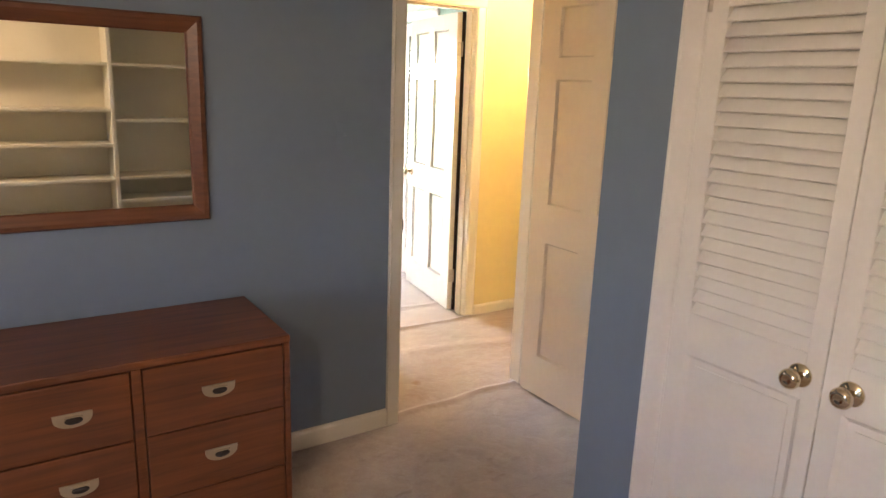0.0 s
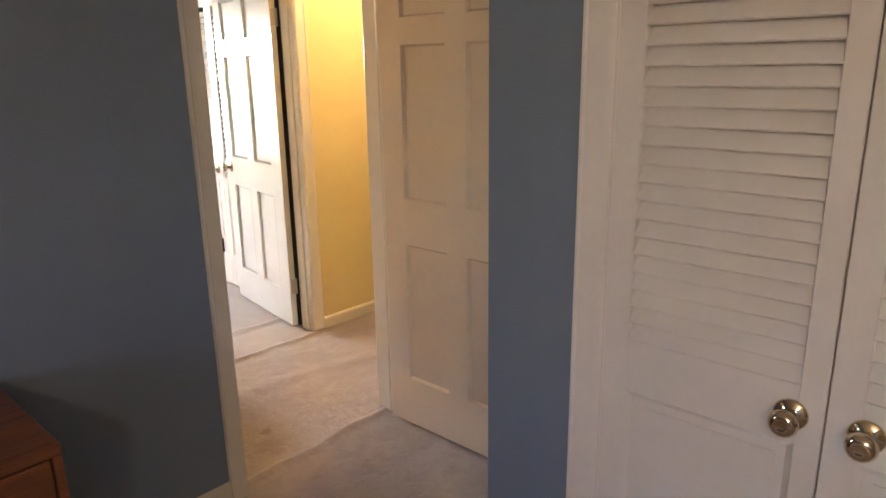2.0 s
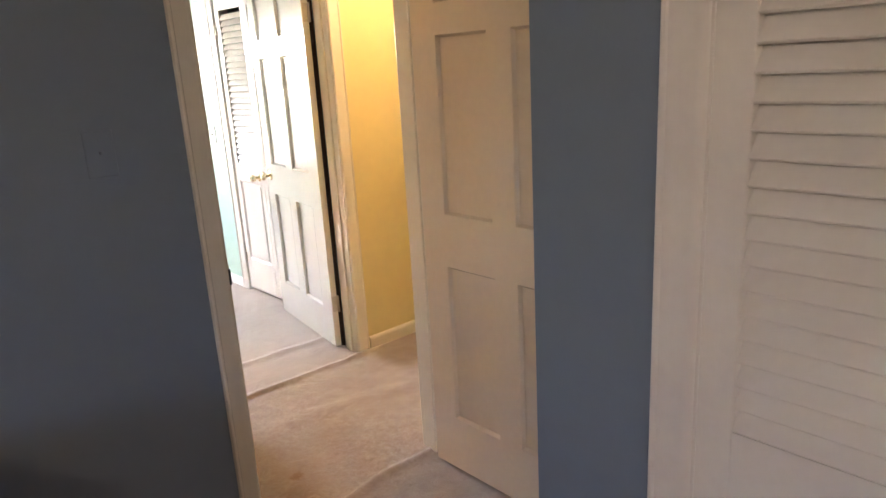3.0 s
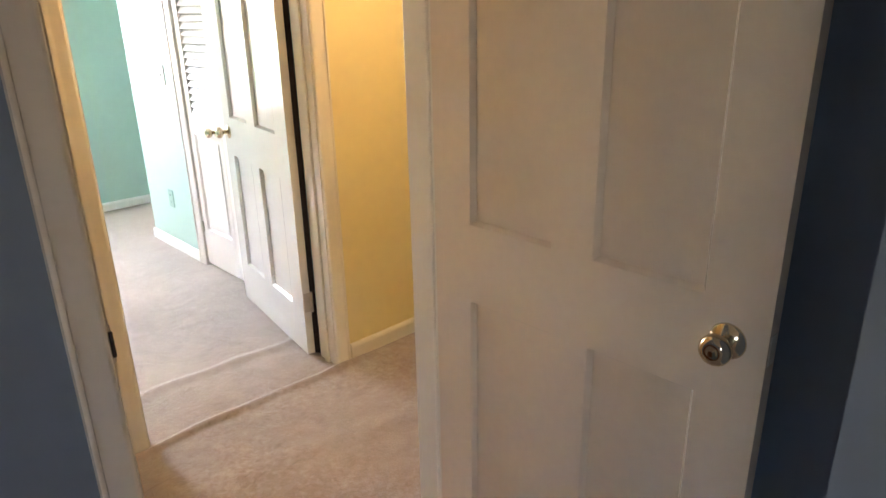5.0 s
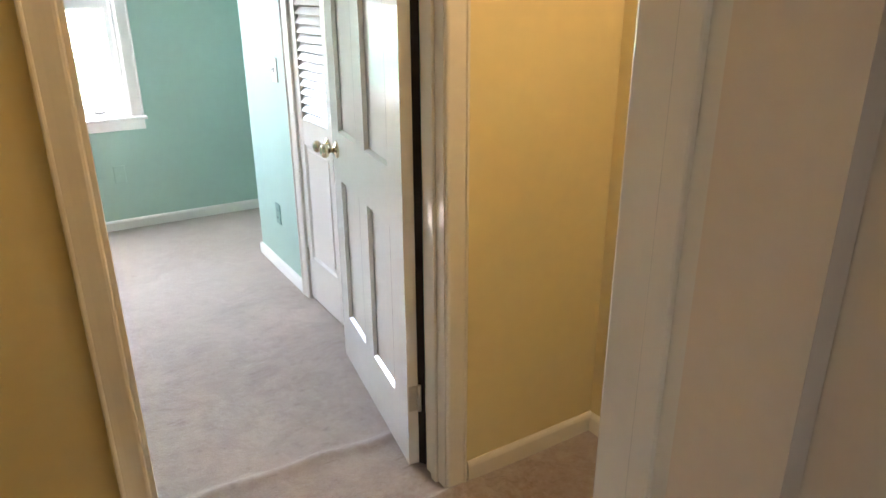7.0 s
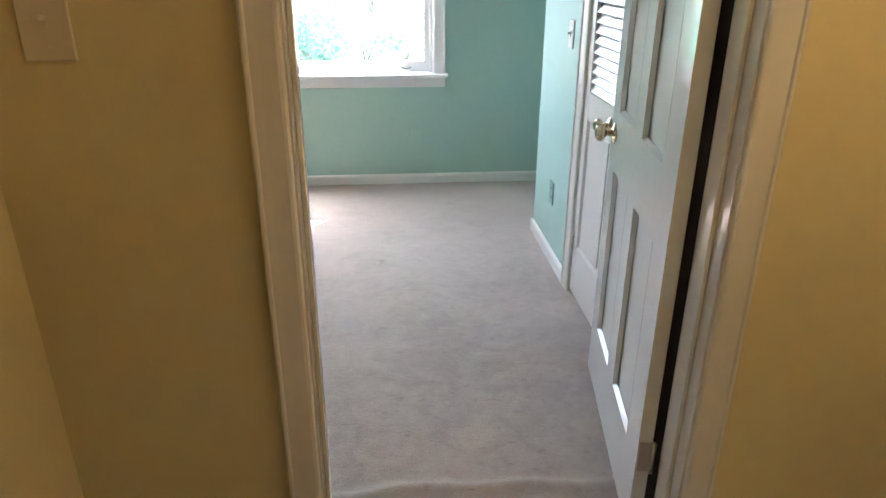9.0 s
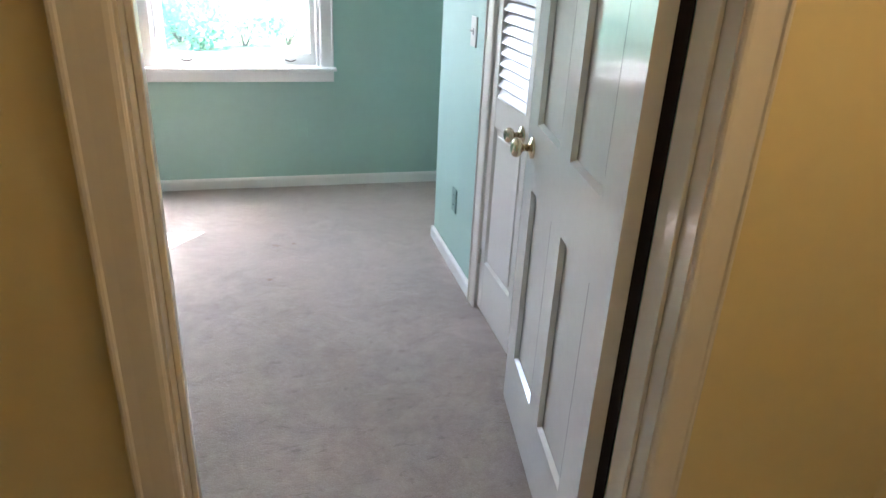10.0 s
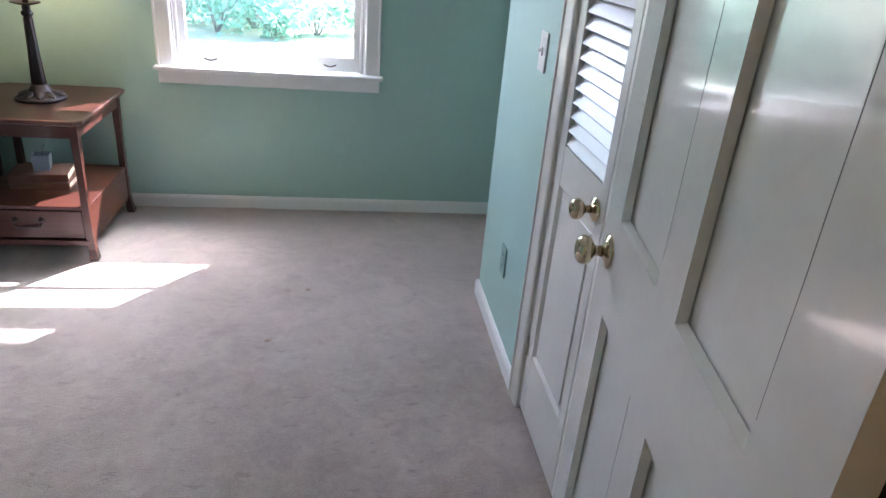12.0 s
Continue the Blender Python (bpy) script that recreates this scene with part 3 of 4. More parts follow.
def louver_leaf(m, width, louver, panel, slat_pitch, knob_at, hinge_at, label, group):
    """A closet leaf: slats above, a sunk panel below. Local x across, y into the closet, front face at y = 0."""
    h, t = 2.03, 0.032
    e = thing("closet_door", m, label, "closet door", group=group)
    a, b = louver[0], louver[1]
    z0, z1 = louver[2], louver[3]
    p0, p1 = panel
    bm = bmesh.new()
    bevelled(bm, 0, a, 0, t, 0, h, 0.002, 1)
    bevelled(bm, b, width, 0, t, 0, h, 0.002, 1)
    for q0, q1 in ((0, p0), (p1, z0), (z1, h)):
        box(bm, a, b, 0.0006, t - 0.0006, q0, q1)
    d, w = 0.009, 0.012
    o = [bm.verts.new(p) for p in ((a, 0.0006, p0), (b, 0.0006, p0), (b, 0.0006, p1), (a, 0.0006, p1))]
    i = [bm.verts.new(p) for p in ((a + w, d, p0 + w), (b - w, d, p0 + w), (b - w, d, p1 - w), (a + w, d, p1 - w))]
    for k in range(4):
        bm.faces.new((o[k], o[(k + 1) % 4], i[(k + 1) % 4], i[k]))
    part("frame", bm, LOUVER_PAINT, e)
    bm = bmesh.new()
    box(bm, a - 0.002, b + 0.002, d, t - 0.006, p0 - 0.002, p1 + 0.002)
    # raised field
    q = 0.030
    box(bm, a + q, b - q, 0.0045, d + 0.001, p0 + q, p1 - q)
    part("panel", bm, LOUVER_PAINT, e)
    # one slat, shared by all
    sm = bmesh.new()
    flat = [(0.0, 0.0015), (0.0008, -0.0008), (0.0050, -0.0030), (0.0275, 0.0350), (0.0260, 0.0375), (0.0235, 0.0372)]
    prof = flat if "green" not in group else [(0.0015, 0.0), (0.0035, -0.0025), (0.0265, 0.0335), (0.0250, 0.0365), (0.0225, 0.0355)]
    extrude_profile(sm, prof, lambda u, v, x: Vector((x, u, v)), b - a + 0.004)
    bmesh.ops.recalc_face_normals(sm, faces=sm.faces[:])
    me = bpy.data.meshes.new("slat")
    sm.to_mesh(me)
    sm.free()
    me.materials.append(LOUVER_PAINT)
    z = z0 + (0.004 if "green" in group else 0.0025)
    while z + 0.030 < z1:
        s = new("slat", me)
        s.parent = e
        s.location = (a - 0.002, 0, z)
        z += slat_pitch
    if knob_at:
        knob(e, pose(knob_at[0], 0, knob_at[1], 90, 0, 0), 0.94, "small polished brass closet knob")
    for hz in (0.235, 1.80):
        bm = bmesh.new()
        lathe(bm, [(0.0055, -0.032), (0.0055, 0.032)], pose(hinge_at, -0.004, hz), 10)
        box(bm, hinge_at - 0.006, hinge_at + 0.006, -0.0035, -0.0005, hz - 0.032, hz + 0.032)
        part("hinge", bm, HINGE, e, "painted closet hinge")
    return e


# leaves are drawn looking at -x faces: local x runs to -y
FACE_WEST = lambda x, y, z: pose(x, y, z, 0, 0, -90)
louver_leaf(FACE_WEST(CX + 0.002, 2.7305, 0.014), 0.4445, (0.058, 0.399, 0.944, 1.935), (0.20, 0.824), 0.0379, (0.390, 0.884), 0.004,
            "cream white louvered closet door with a brass knob", "louvered closet doors")
louver_leaf(FACE_WEST(CX + 0.002, 2.283, 0.014), 0.4445, (0.055, 0.396, 0.944, 1.935), (0.20, 0.824), 0.0379, (0.066, 0.884), 0.4405,
            "cream white louvered closet door with a brass knob", "louvered closet doors")
louver_leaf(FACE_WEST(GX + 0.002, 6.800, 0.014), 0.400, (0.055, 0.358, 0.914, 1.935), (0.225, 0.803), 0.0382, (0.345, 0.846), 0.003,
            "white louvered closet door half hidden by the door", "green room closet doors")
louver_leaf(FACE_WEST(GX + 0.002, 6.3985, 0.014), 0.400, (0.042, 0.345, 0.914, 1.935), (0.225, 0.803), 0.0382, None, 0.397,
            "white louvered closet door half hidden by the door", "green room closet doors")


def closet_frame(x, y_far, y_near, width, label):
    """Casing round a closet opening in an x wall that looks to -x."""
    e = thing("trim", pose(0, 0, 0), label, "door frame", "structure")
    for y, side in ((y_far, 1), (y_near, -1)):
        bm = bmesh.new()
        extrude_profile(bm, CASING, lambda u, v, w: Vector((x - v, y + side * u * width, w - 0.01)), DOOR_TOP + 0.01)
        part("casing", bm, LOUVER_PAINT, e)
        bm = bmesh.new()
        a, b = sorted((y - side * 0.004, y + side * 0.018))
        box(bm, x + 0.0005, x + 0.1, a, b, -0.01, 2.052)
        part("jamb", bm, LOUVER_PAINT, e)
    bm = bmesh.new()
    extrude_profile(bm, CASING, lambda u, v, w: Vector((x - v, y_near - 0.066 * width + w, DOOR_TOP + u)), y_far - y_near + 0.132 * width)
    part("head_casing", bm, LOUVER_PAINT, e)
    return e


closet_frame(CX, 2.7345, 1.836, 1.0, "cream white painted casing of the closet")
closet_frame(GX, 6.804, 5.9955, 1.14, "glossy white painted casing of the closet")


# ---- window in the far wall ----
def window_far():
    e = thing("window_1", pose(0, 0, 0), "white double-hung window with two panes in each sash", "window", "structure")
    y0, y1 = FAR, FAR + 0.15
    for a, b in ((WX0, WX0 + 0.014), (WX1 - 0.014, WX1)):
        bm = bmesh.new()
        box(bm, a, b, y0, y1, WZ0, WZ1)
        part("window_jamb", bm, BRIGHT_WHITE, e)
    bm = bmesh.new()
    box(bm, WX0, WX1, y0, y1, WZ1 - 0.014, WZ1)
    part("window_head", bm, BRIGHT_WHITE, e)
    for x, s in ((WX0 + 0.006, -1), (WX1 - 0.006, 1)):
        bm = bmesh.new()
        extrude_profile(bm, CASING, lambda u, v, w: Vector((x + s * u * 1.2, y0 - v, WZ0 + w)), WZ1 - WZ0)
        part("window_casing", bm, BRIGHT_WHITE, e)
    bm = bmesh.new()
    extrude_profile(bm, CASING, lambda u, v, w: Vector((WX0 - 0.07 + w, y0 - v, WZ1 + u * 1.1)), WX1 - WX0 + 0.14)
    part("window_casing", bm, BRIGHT_WHITE, e)
    bm = bmesh.new()
    bevelled(bm, WX0 - 0.088, WX1 + 0.088, y0 - 0.046, y0 + 0.045, WZ0 - 0.020, WZ0, 0.006, 3)
    part("window_sill", bm, BRIGHT_WHITE, e)
    bm = bmesh.new()
    bevelled(bm, WX0 - 0.072, WX1 + 0.072, y0 - 0.016, y0 - 0.0005, WZ0 - 0.085, WZ0 - 0.0205, 0.003, 2)
    part("apron", bm, BRIGHT_WHITE, e)
    bm = bmesh.new()
    box(bm, WX0 - 0.03, WX1 + 0.03, y0 + 0.0455, y1 + 0.05, WZ0 - 0.045, WZ0 - 0.006)
    part("outer_sill", bm, BRIGHT_WHITE, e)
    for x0, x1 in ((WX0 + 0.014, WX0 + 0.030), (WX1 - 0.030, WX1 - 0.014)):
        bm = bmesh.new()
        bevelled(bm, x0, x1, y0 + 0.012, y0 + 0.030, WZ0, WZ1 - 0.014, 0.003, 1)
        part("window_stop", bm, BRIGHT_WHITE, e)

    def sash(za, zb, yc, bottom, top):
        x0, x1 = WX0 + 0.0145, WX1 - 0.0145
        st = 0.046
        f = bmesh.new()
        box(f, x0, x0 + st, yc, yc + 0.034, za, zb)
        box(f, x1 - st, x1, yc, yc + 0.034, za, zb)
        box(f, x0 + st, x1 - st, yc, yc + 0.034, za, za + bottom)
        box(f, x0 + st, x1 - st, yc, yc + 0.034, zb - top, zb)
        o = part("window_frame", f, BRIGHT_WHITE, e)
        gx0, gx1, gz0, gz1 = x0 + st, x1 - st, za + bottom, zb - top
        g = bmesh.new()
        zm = (gz0 + gz1) / 2
        bevelled(g, gx0, gx1, yc + 0.005, yc + 0.029, zm - 0.005, zm + 0.005, 0.002, 1)
        part("muntin", g, BRIGHT_WHITE, o)
        for z_a, z_b in ((gz0, zm - 0.0052), (zm + 0.0052, gz1)):
            g = bmesh.new()
            box(g, gx0, gx1, yc + 0.0155, yc + 0.0185, z_a, z_b)
            p = part("pane", g, GLASS, o)
            p.visible_shadow = False
        return o

    # outer rail added to widen the dark gap in the sun patch
    bm = bmesh.new()
    box(bm, WX0 + 0.0145, WX1 - 0.0145, y0 + 0.126, y0 + 0.146, 1.385, 1.490)
    part("outer_rail", bm, BRIGHT_WHITE, e)
    lower = sash(WZ0 + 0.002, 1.452, y0 + 0.034, 0.072, 0.056)
    sash(1.400, WZ1 - 0.015, y0 + 0.074, 0.056, 0.05)
    for x in (3.202, 3.783):
        bm = bmesh.new()
        z = WZ0 + 0.036
        pts = [(x - 0.030 + 0.060 * k / 8, y0 + 0.034 - 0.020 * math.sin(math.pi * k / 8), z - 0.006 * math.sin(math.pi * k / 8)) for k in range(9)]
        tube(bm, pts, 0.0034, 8)
        part("sash_lift", bm, BRONZE, lower, "dark metal sash lift")


window_far()


def plain_window(name, m, w, za, zb, label):
    """A simple framed opening; local x runs along the wall from its start."""
    e = thing(name, m, label, "window", "structure")
    mid = (za + zb) / 2
    for x0, x1, z0, z1 in ((0, 0.05, za, zb), (w - 0.05, w, za, zb), (0.05, w - 0.05, za, za + 0.05), (0.05, w - 0.05, zb - 0.05, zb), (0.05, w - 0.05, mid - 0.02, mid + 0.02)):
        bm = bmesh.new()
        box(bm, x0, x1, -0.02, 0.02, z0, z1)
        part("window_frame", bm, WHITE, e)
    return e


plain_window("window_2", pose(-1.80, 0.60, 0, 0, 0, 90), 0.80, 1.1, 2.0, "white framed window that lights the blue room")
plain_window("window_3", pose(-0.515, 7.05, 0, 0, 0, 90), 0.85, 1.0, 1.52, "white framed window that lights the green room")


# ---- wall plates ----
def plate(name, m, w, h, mat, label, category, toggle=True, mat2=None, slots=DARK):
    """A wall plate. Local x across, z up, front to -y."""
    e = thing(name, m, label, category)
    bm = bmesh.new()
    bevelled(bm, -w / 2, w / 2, -0.006, 0.0, -h / 2, h / 2, 0.003, 2)
    part("cover", bm, mat, e)
    if toggle:
        bm = bmesh.new()
        box(bm, -0.005, 0.005, -0.0068, -0.006, -0.012, 0.012)
        part("slot", bm, DARK if mat is PALE else mat, e)
        bm = bmesh.new()
        bevelled(bm, -0.004, 0.004, -0.020, -0.0062, -0.001, 0.008, 0.0015, 1)
        part("toggle", bm, mat2 or mat, e)
    else:
        for z in (-0.022, 0.022):
            bm = bmesh.new()
            lathe(bm, [(0.016, 0.0), (0.016, 0.0012)], pose(0, -0.006, z, 90, 0, 0), 20)
            o = part("socket", bm, mat2 or mat, e)
            for x in (-0.006, 0.006):
                bm = bmesh.new()
                box(bm, x - 0.0012, x + 0.0012, -0.0078, -0.0070, z - 0.004, z + 0.006)
                part("slot", bm, slots, o)
    for z in (-h / 2 + 0.022, h / 2 - 0.022) if toggle else (0.0,):
        bm = bmesh.new()
        lathe(bm, [(0.003, 0.0), (0.0028, 0.0012)], pose(0, -0.006, z, 90, 0, 0), 10)
        part("screw", bm, mat, e)
    return e


plate("light_switch", pose(2.826, BW, 1.356), 0.072, 0.116, BLUE, "light switch plate painted over in wall blue", "light switch")
plate("light_switch", pose(3.088, HN, 1.335), 0.082, 0.128, IVORY, "ivory light switch plate on the cream wall", "light switch")
plate("light_switch", pose(GX, 7.068, 1.124, 0, 0, -90), 0.075, 0.118, PALE, "white light switch plate on the green wall", "light switch")
plate("wall_outlet", pose(GX, 7.222, 0.344, 0, 0, -90), 0.072, 0.116, GREEN_PLATE, "outlet plate painted over in wall green", "outlet", False)
plate("wall_outlet", pose(3.830, FAR, 0.370), 0.070, 0.114, GREEN, "small outlet plate painted over in wall green", "outlet", False, None, GREEN)

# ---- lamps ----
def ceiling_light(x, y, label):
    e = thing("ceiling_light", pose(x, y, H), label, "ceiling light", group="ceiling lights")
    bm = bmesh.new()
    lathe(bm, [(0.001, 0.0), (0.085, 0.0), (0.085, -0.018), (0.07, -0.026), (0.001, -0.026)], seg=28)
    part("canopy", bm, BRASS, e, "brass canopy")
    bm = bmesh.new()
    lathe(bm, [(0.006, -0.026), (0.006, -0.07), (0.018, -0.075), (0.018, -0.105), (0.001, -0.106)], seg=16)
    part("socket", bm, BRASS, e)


ceiling_light(4.68, 4.60, "lit ceiling light with a brass canopy in the hall")
ceiling_light(0.75, 1.15, "unseen lit ceiling light with a brass canopy assumed in the bedroom")

# ---- blue room: dresser ----
def dresser():
    x0, x1, y0, y1, top = 1.045, 2.388, 3.592, 4.080, 0.738
    e = thing("dresser", pose(0, 0, 0), "low walnut brown dresser with pewter half-moon pulls", "dresser")
    bm = bmesh.new()
    bevelled(bm, x0, x1, y0 - 0.004, y1, top - 0.026, top, 0.004, 2)
    part("top", bm, DRESSER_WOOD, e)
    for a, b in ((x0, x0 + 0.022), (x1 - 0.022, x1)):
        bm = bmesh.new()
        bevelled(bm, a, b, y0, y1, 0.0, top - 0.0265, 0.003, 1)
        part("side_panel", bm, DRESSER_WOOD, e)
    bm = bmesh.new()
    box(bm, x0 + 0.022, x1 - 0.022, y1 - 0.012, y1, 0.04, top - 0.0265)
    part("back_panel", bm, DRESSER_WOOD, e)
    bm = bmesh.new()
    box(bm, x0 + 0.022, x1 - 0.022, y0 + 0.03, y1 - 0.02, 0.0, 0.05)
    part("plinth", bm, DRESSER_WOOD, e)
    cols = [(1.923, 2.364), (1.512, 1.891), (1.068, 1.480)]
    for a, b in ((1.892, 1.922), (1.481, 1.511)):
        bm = bmesh.new()
        bevelled(bm, a, b, y0 + 0.002, y1 - 0.02, 0.0505, top - 0.027, 0.002, 1)
        part("divider", bm, DRESSER_WOOD, e)
    # near-black sheet gives the seams between drawers their shade
    bm = bmesh.new()
    box(bm, x0 + 0.022, x1 - 0.022, y0 + 0.018, y0 + 0.026, 0.052, top - 0.028)
    part("dark_seam_sheet", bm, DARK, e)
    for ci, (a, b) in enumerate(cols):
        cx = (2.146, 1.732, 1.285)[ci]
        for z0, z1 in ((0.487, 0.706), (0.264, 0.482), (0.056, 0.259)):
            bm = bmesh.new()
            bevelled(bm, a + 0.002, b - 0.002, y0 - 0.002, y0 + 0.0175, z0, z1, 0.003, 2)
            d = part("drawer", bm, DRESSER_WOOD, e)
            zc = (z0 + z1) / 2
            # half-moon plate: flat upper edge with drooping ends
            bm = bmesh.new()
            n = 18
            prof = [(-0.052, 0.020), (0.052, 0.020)]
            prof += [(0.052 * math.cos(math.pi * k / n), 0.012 - 0.036 * math.sin(math.pi * k / n) ** 0.8) for k in range(n + 1)]
            extrude_profile(bm, prof, lambda u, v, w: Vector((cx + u, y0 - 0.0022 - w, zc + v)), 0.0045)
            p = part("pull", bm, PULL, d, "pewter half-moon pull plate")
            # raised near-black oval drawn as the shade of the recess
            bm = bmesh.new()
            mm = pose(cx + 0.002, y0 - 0.0068, zc - 0.002, 90, 0, 0) @ Matrix.Diagonal((1.25, 0.62, 1, 1))
            lathe(bm, [(0.019, 0.0), (0.019, 0.0012), (0.001, 0.0014)], mm, 20)
            part("finger_recess", bm, DARK, p)
            bm = bmesh.new()
            tube(bm, [(cx - 0.022 + 0.048 * k / 8, y0 - 0.0075 - 0.004 * math.sin(math.pi * k / 8), zc + 0.009 + 0.003 * math.sin(math.pi * k / 8)) for k in range(9)], 0.0028, 8)
            part("lip", bm, PULL, p)


dresser()


def wall_mirror():
    x0, x1, z0, z1, w = 1.130, 2.272, 1.054, 1.774, 0.059
    e = thing("wall_mirror", pose(0, BW, 0), "rectangular mirror in a brown wooden frame", "mirror")
    prof = [(0, 0), (0, 0.018), (0.006, 0.026), (0.020, 0.027), (0.040, 0.020), (0.052, 0.016), (w, 0.010), (w, 0)]
    corners = [(x0, z0, 1, 1), (x1, z0, -1, 1), (x1, z1, -1, -1), (x0, z1, 1, -1)]
    for k in range(4):
        a, b = corners[k], corners[(k + 1) % 4]
        bm = bmesh.new()
        ra = [bm.verts.new((a[0] + a[2] * u, -v, a[1] + a[3] * u)) for u, v in prof]
        rb = [bm.verts.new((b[0] + b[2] * u, -v, b[1] + b[3] * u)) for u, v in prof]
        for i in range(len(prof)):
            bm.faces.new((ra[i], ra[(i + 1) % len(prof)], rb[(i + 1) % len(prof)], rb[i]))
        part("frame", bm, FRAME_WOOD, e)
    bm = bmesh.new()
    box(bm, x0 + w - 0.004, x1 - w + 0.004, -0.008, -0.002, z0 + w - 0.004, z1 - w + 0.004)
    part("mirror_glass", bm, MIRROR, e, "clear silvered mirror glass")


wall_mirror()


def bookcase():
    """Built-in shelves on the wall opposite the mirror."""
    y0, y1 = 0.203, 0.55
    e = thing("bookcase", pose(0, 0, 0), "empty off-white built-in bookcase along the wall", "bookcase")
    bm = bmesh.new()
    box(bm, 1.15, 3.19, y0, y0 + 0.012, 0.0, 2.12)
    part("back_panel", bm, OFFWHITE, e)
    for x in (1.15, 2.450, 3.16):
        bm = bmesh.new()
        bevelled(bm, x, x + 0.030, y0 + 0.0125, y1, 0.0, 2.12, 0.002, 1)
        part("upright", bm, OFFWHITE, e)
    for xa, xb, zs in ((1.181, 2.449, (0.08, 0.44, 0.740, 1.025, 1.302, 1.664, 2.095)), (2.481, 3.159, (0.08, 0.562, 0.754, 1.222, 1.664, 2.095))):
        for z in zs:
            bm = bmesh.new()
            bevelled(bm, xa, xb, y0 + 0.0125, y1 - 0.004, z - 0.024, z, 0.002, 1)
            part("shelf", bm, OFFWHITE, e)


bookcase()


# ---- green room: end table and what stands on it ----
def end_table():
    x0, x1, y0, y1, top = 2.258, 2.816, 7.835, 8.470, 0.628
    e = thing("end_table", pose(0, 0, 0), "reddish cherry wood end table with a drawer and shelf", "end table")
    c = 0.028
    bm = bmesh.new()
    out = lambda g: [(x0 - g + c, y0 - g), (x1 + g - c, y0 - g), (x1 + g, y0 - g + c), (x1 + g, y1 + g - c), (x1 + g - c, y1 + g), (x0 - g + c, y1 + g), (x0 - g, y1 + g - c), (x0 - g, y0 - g + c)]
    loops = []
    for g, z in ((-0.014, top - 0.024), (-0.004, top - 0.018), (-0.002, top - 0.010), (0.0, top - 0.007), (-0.001, top - 0.002), (-0.005, top)):
        loops.append([bm.verts.new((x, y, z)) for x, y in out(g)])
    for a, b in zip(loops, loops[1:]):
        for i in range(8):
            bm.faces.new((a[i], a[(i + 1) % 8], b[(i + 1) % 8], b[i]))
    bm.faces.new(loops[0][::-1])
    bm.faces.new(loops[-1])
    part("tabletop", bm, CHERRY, e)
    fx0, fx1, fy0, fy1 = x0 + 0.028, x1 - 0.028, y0 + 0.030, y1 - 0.035
    for xa, xb, ya, yb in ((fx0 + 0.022, fx1 - 0.022, fy0 + 0.004, fy0 + 0.020), (fx0 + 0.022, fx1 - 0.022, fy1 - 0.020, fy1 - 0.004)):
        bm = bmesh.new()
        bevelled(bm, xa, xb, ya, yb, 0.546, top - 0.0245, 0.002, 1)
        part("apron", bm, CHERRY, e)
    for xa, xb in ((fx0 + 0.004, fx0 + 0.020), (fx1 - 0.020, fx1 - 0.004)):
        bm = bmesh.new()
        bevelled(bm, xa, xb, fy0 + 0.022, fy1 - 0.022, 0.546, top - 0.0245, 0.002, 1)
        part("apron", bm, CHERRY, e)
    for x, sx in ((fx0, 1), (fx1, -1)):
        for y, sy in ((fy0, 1), (fy1, -1)):
            bm = bmesh.new()
            loops = []
            for z, w, sp in ((0.0, 0.034, -0.012), (0.012, 0.036, -0.012), (0.05, 0.030, -0.004), (0.10, 0.030, 0.0), (0.235, 0.030, 0.001), (0.40, 0.027, 0.003), (0.53, 0.032, 0.0), (top - 0.0245, 0.036, -0.001)):
                xa, ya = x + sx * sp, y + sy * sp
                loops.append([bm.verts.new(p) for p in ((xa, ya, z), (xa + sx * w, ya, z), (xa + sx * w, ya + sy * w, z), (xa, ya + sy * w, z))])
            for a, b in zip(loops, loops[1:]):
                for i in range(4):
                    bm.faces.new((a[i], a[(i + 1) % 4], b[(i + 1) % 4], b[i]))
            bm.faces.new(loops[0])
            bm.faces.new(loops[-1])
            part("leg", bm, CHERRY_UP, e)
    bm = bmesh.new()
    bevelled(bm, fx0 + 0.004, fx1 - 0.004, fy0 + 0.002, fy1 - 0.002, 0.231, 0.248, 0.003, 2)
    part("shelf", bm, CHERRY, e)
    bm = bmesh.new()
    box(bm, fx0 + 0.006, fx1 - 0.006, fy0 + 0.022, fy1 - 0.006, 0.093, 0.2305)
    part("drawer_case", bm, CHERRY, e)
    bm = bmesh.new()
    bevelled(bm, fx0 + 0.012, fx1 - 0.012, fy0 - 0.002, fy1 - 0.02, 0.066, 0.0925, 0.004, 2)
    part("base_rail", bm, CHERRY, e)
    bm = bmesh.new()
    bevelled(bm, fx0 + 0.034, fx1 - 0.034, fy0 + 0.004, fy0 + 0.0215, 0.102, 0.226, 0.003, 2)
    d = part("drawer", bm, CHERRY, e)
    cx, zc, yf = (fx0 + fx1) / 2, 0.178, fy0 + 0.004
    for s in (-1, 1):
        bm = bmesh.new()
        lathe(bm, [(0.013, 0), (0.012, 0.003), (0.005, 0.005), (0.005, 0.012), (0.007, 0.015), (0.001, 0.017)], pose(cx + s * 0.052, yf, zc + 0.006, 90, 0, 0), 16)
        part("handle_post", bm, BRONZE, d)
    bm = bmesh.new()
    pts = [(-0.052, 0.004), (-0.054, -0.008), (-0.046, -0.020), (-0.030, -0.024), (0.0, -0.021), (0.030, -0.024), (0.046, -0.020), (0.054, -0.008), (0.052, 0.004)]
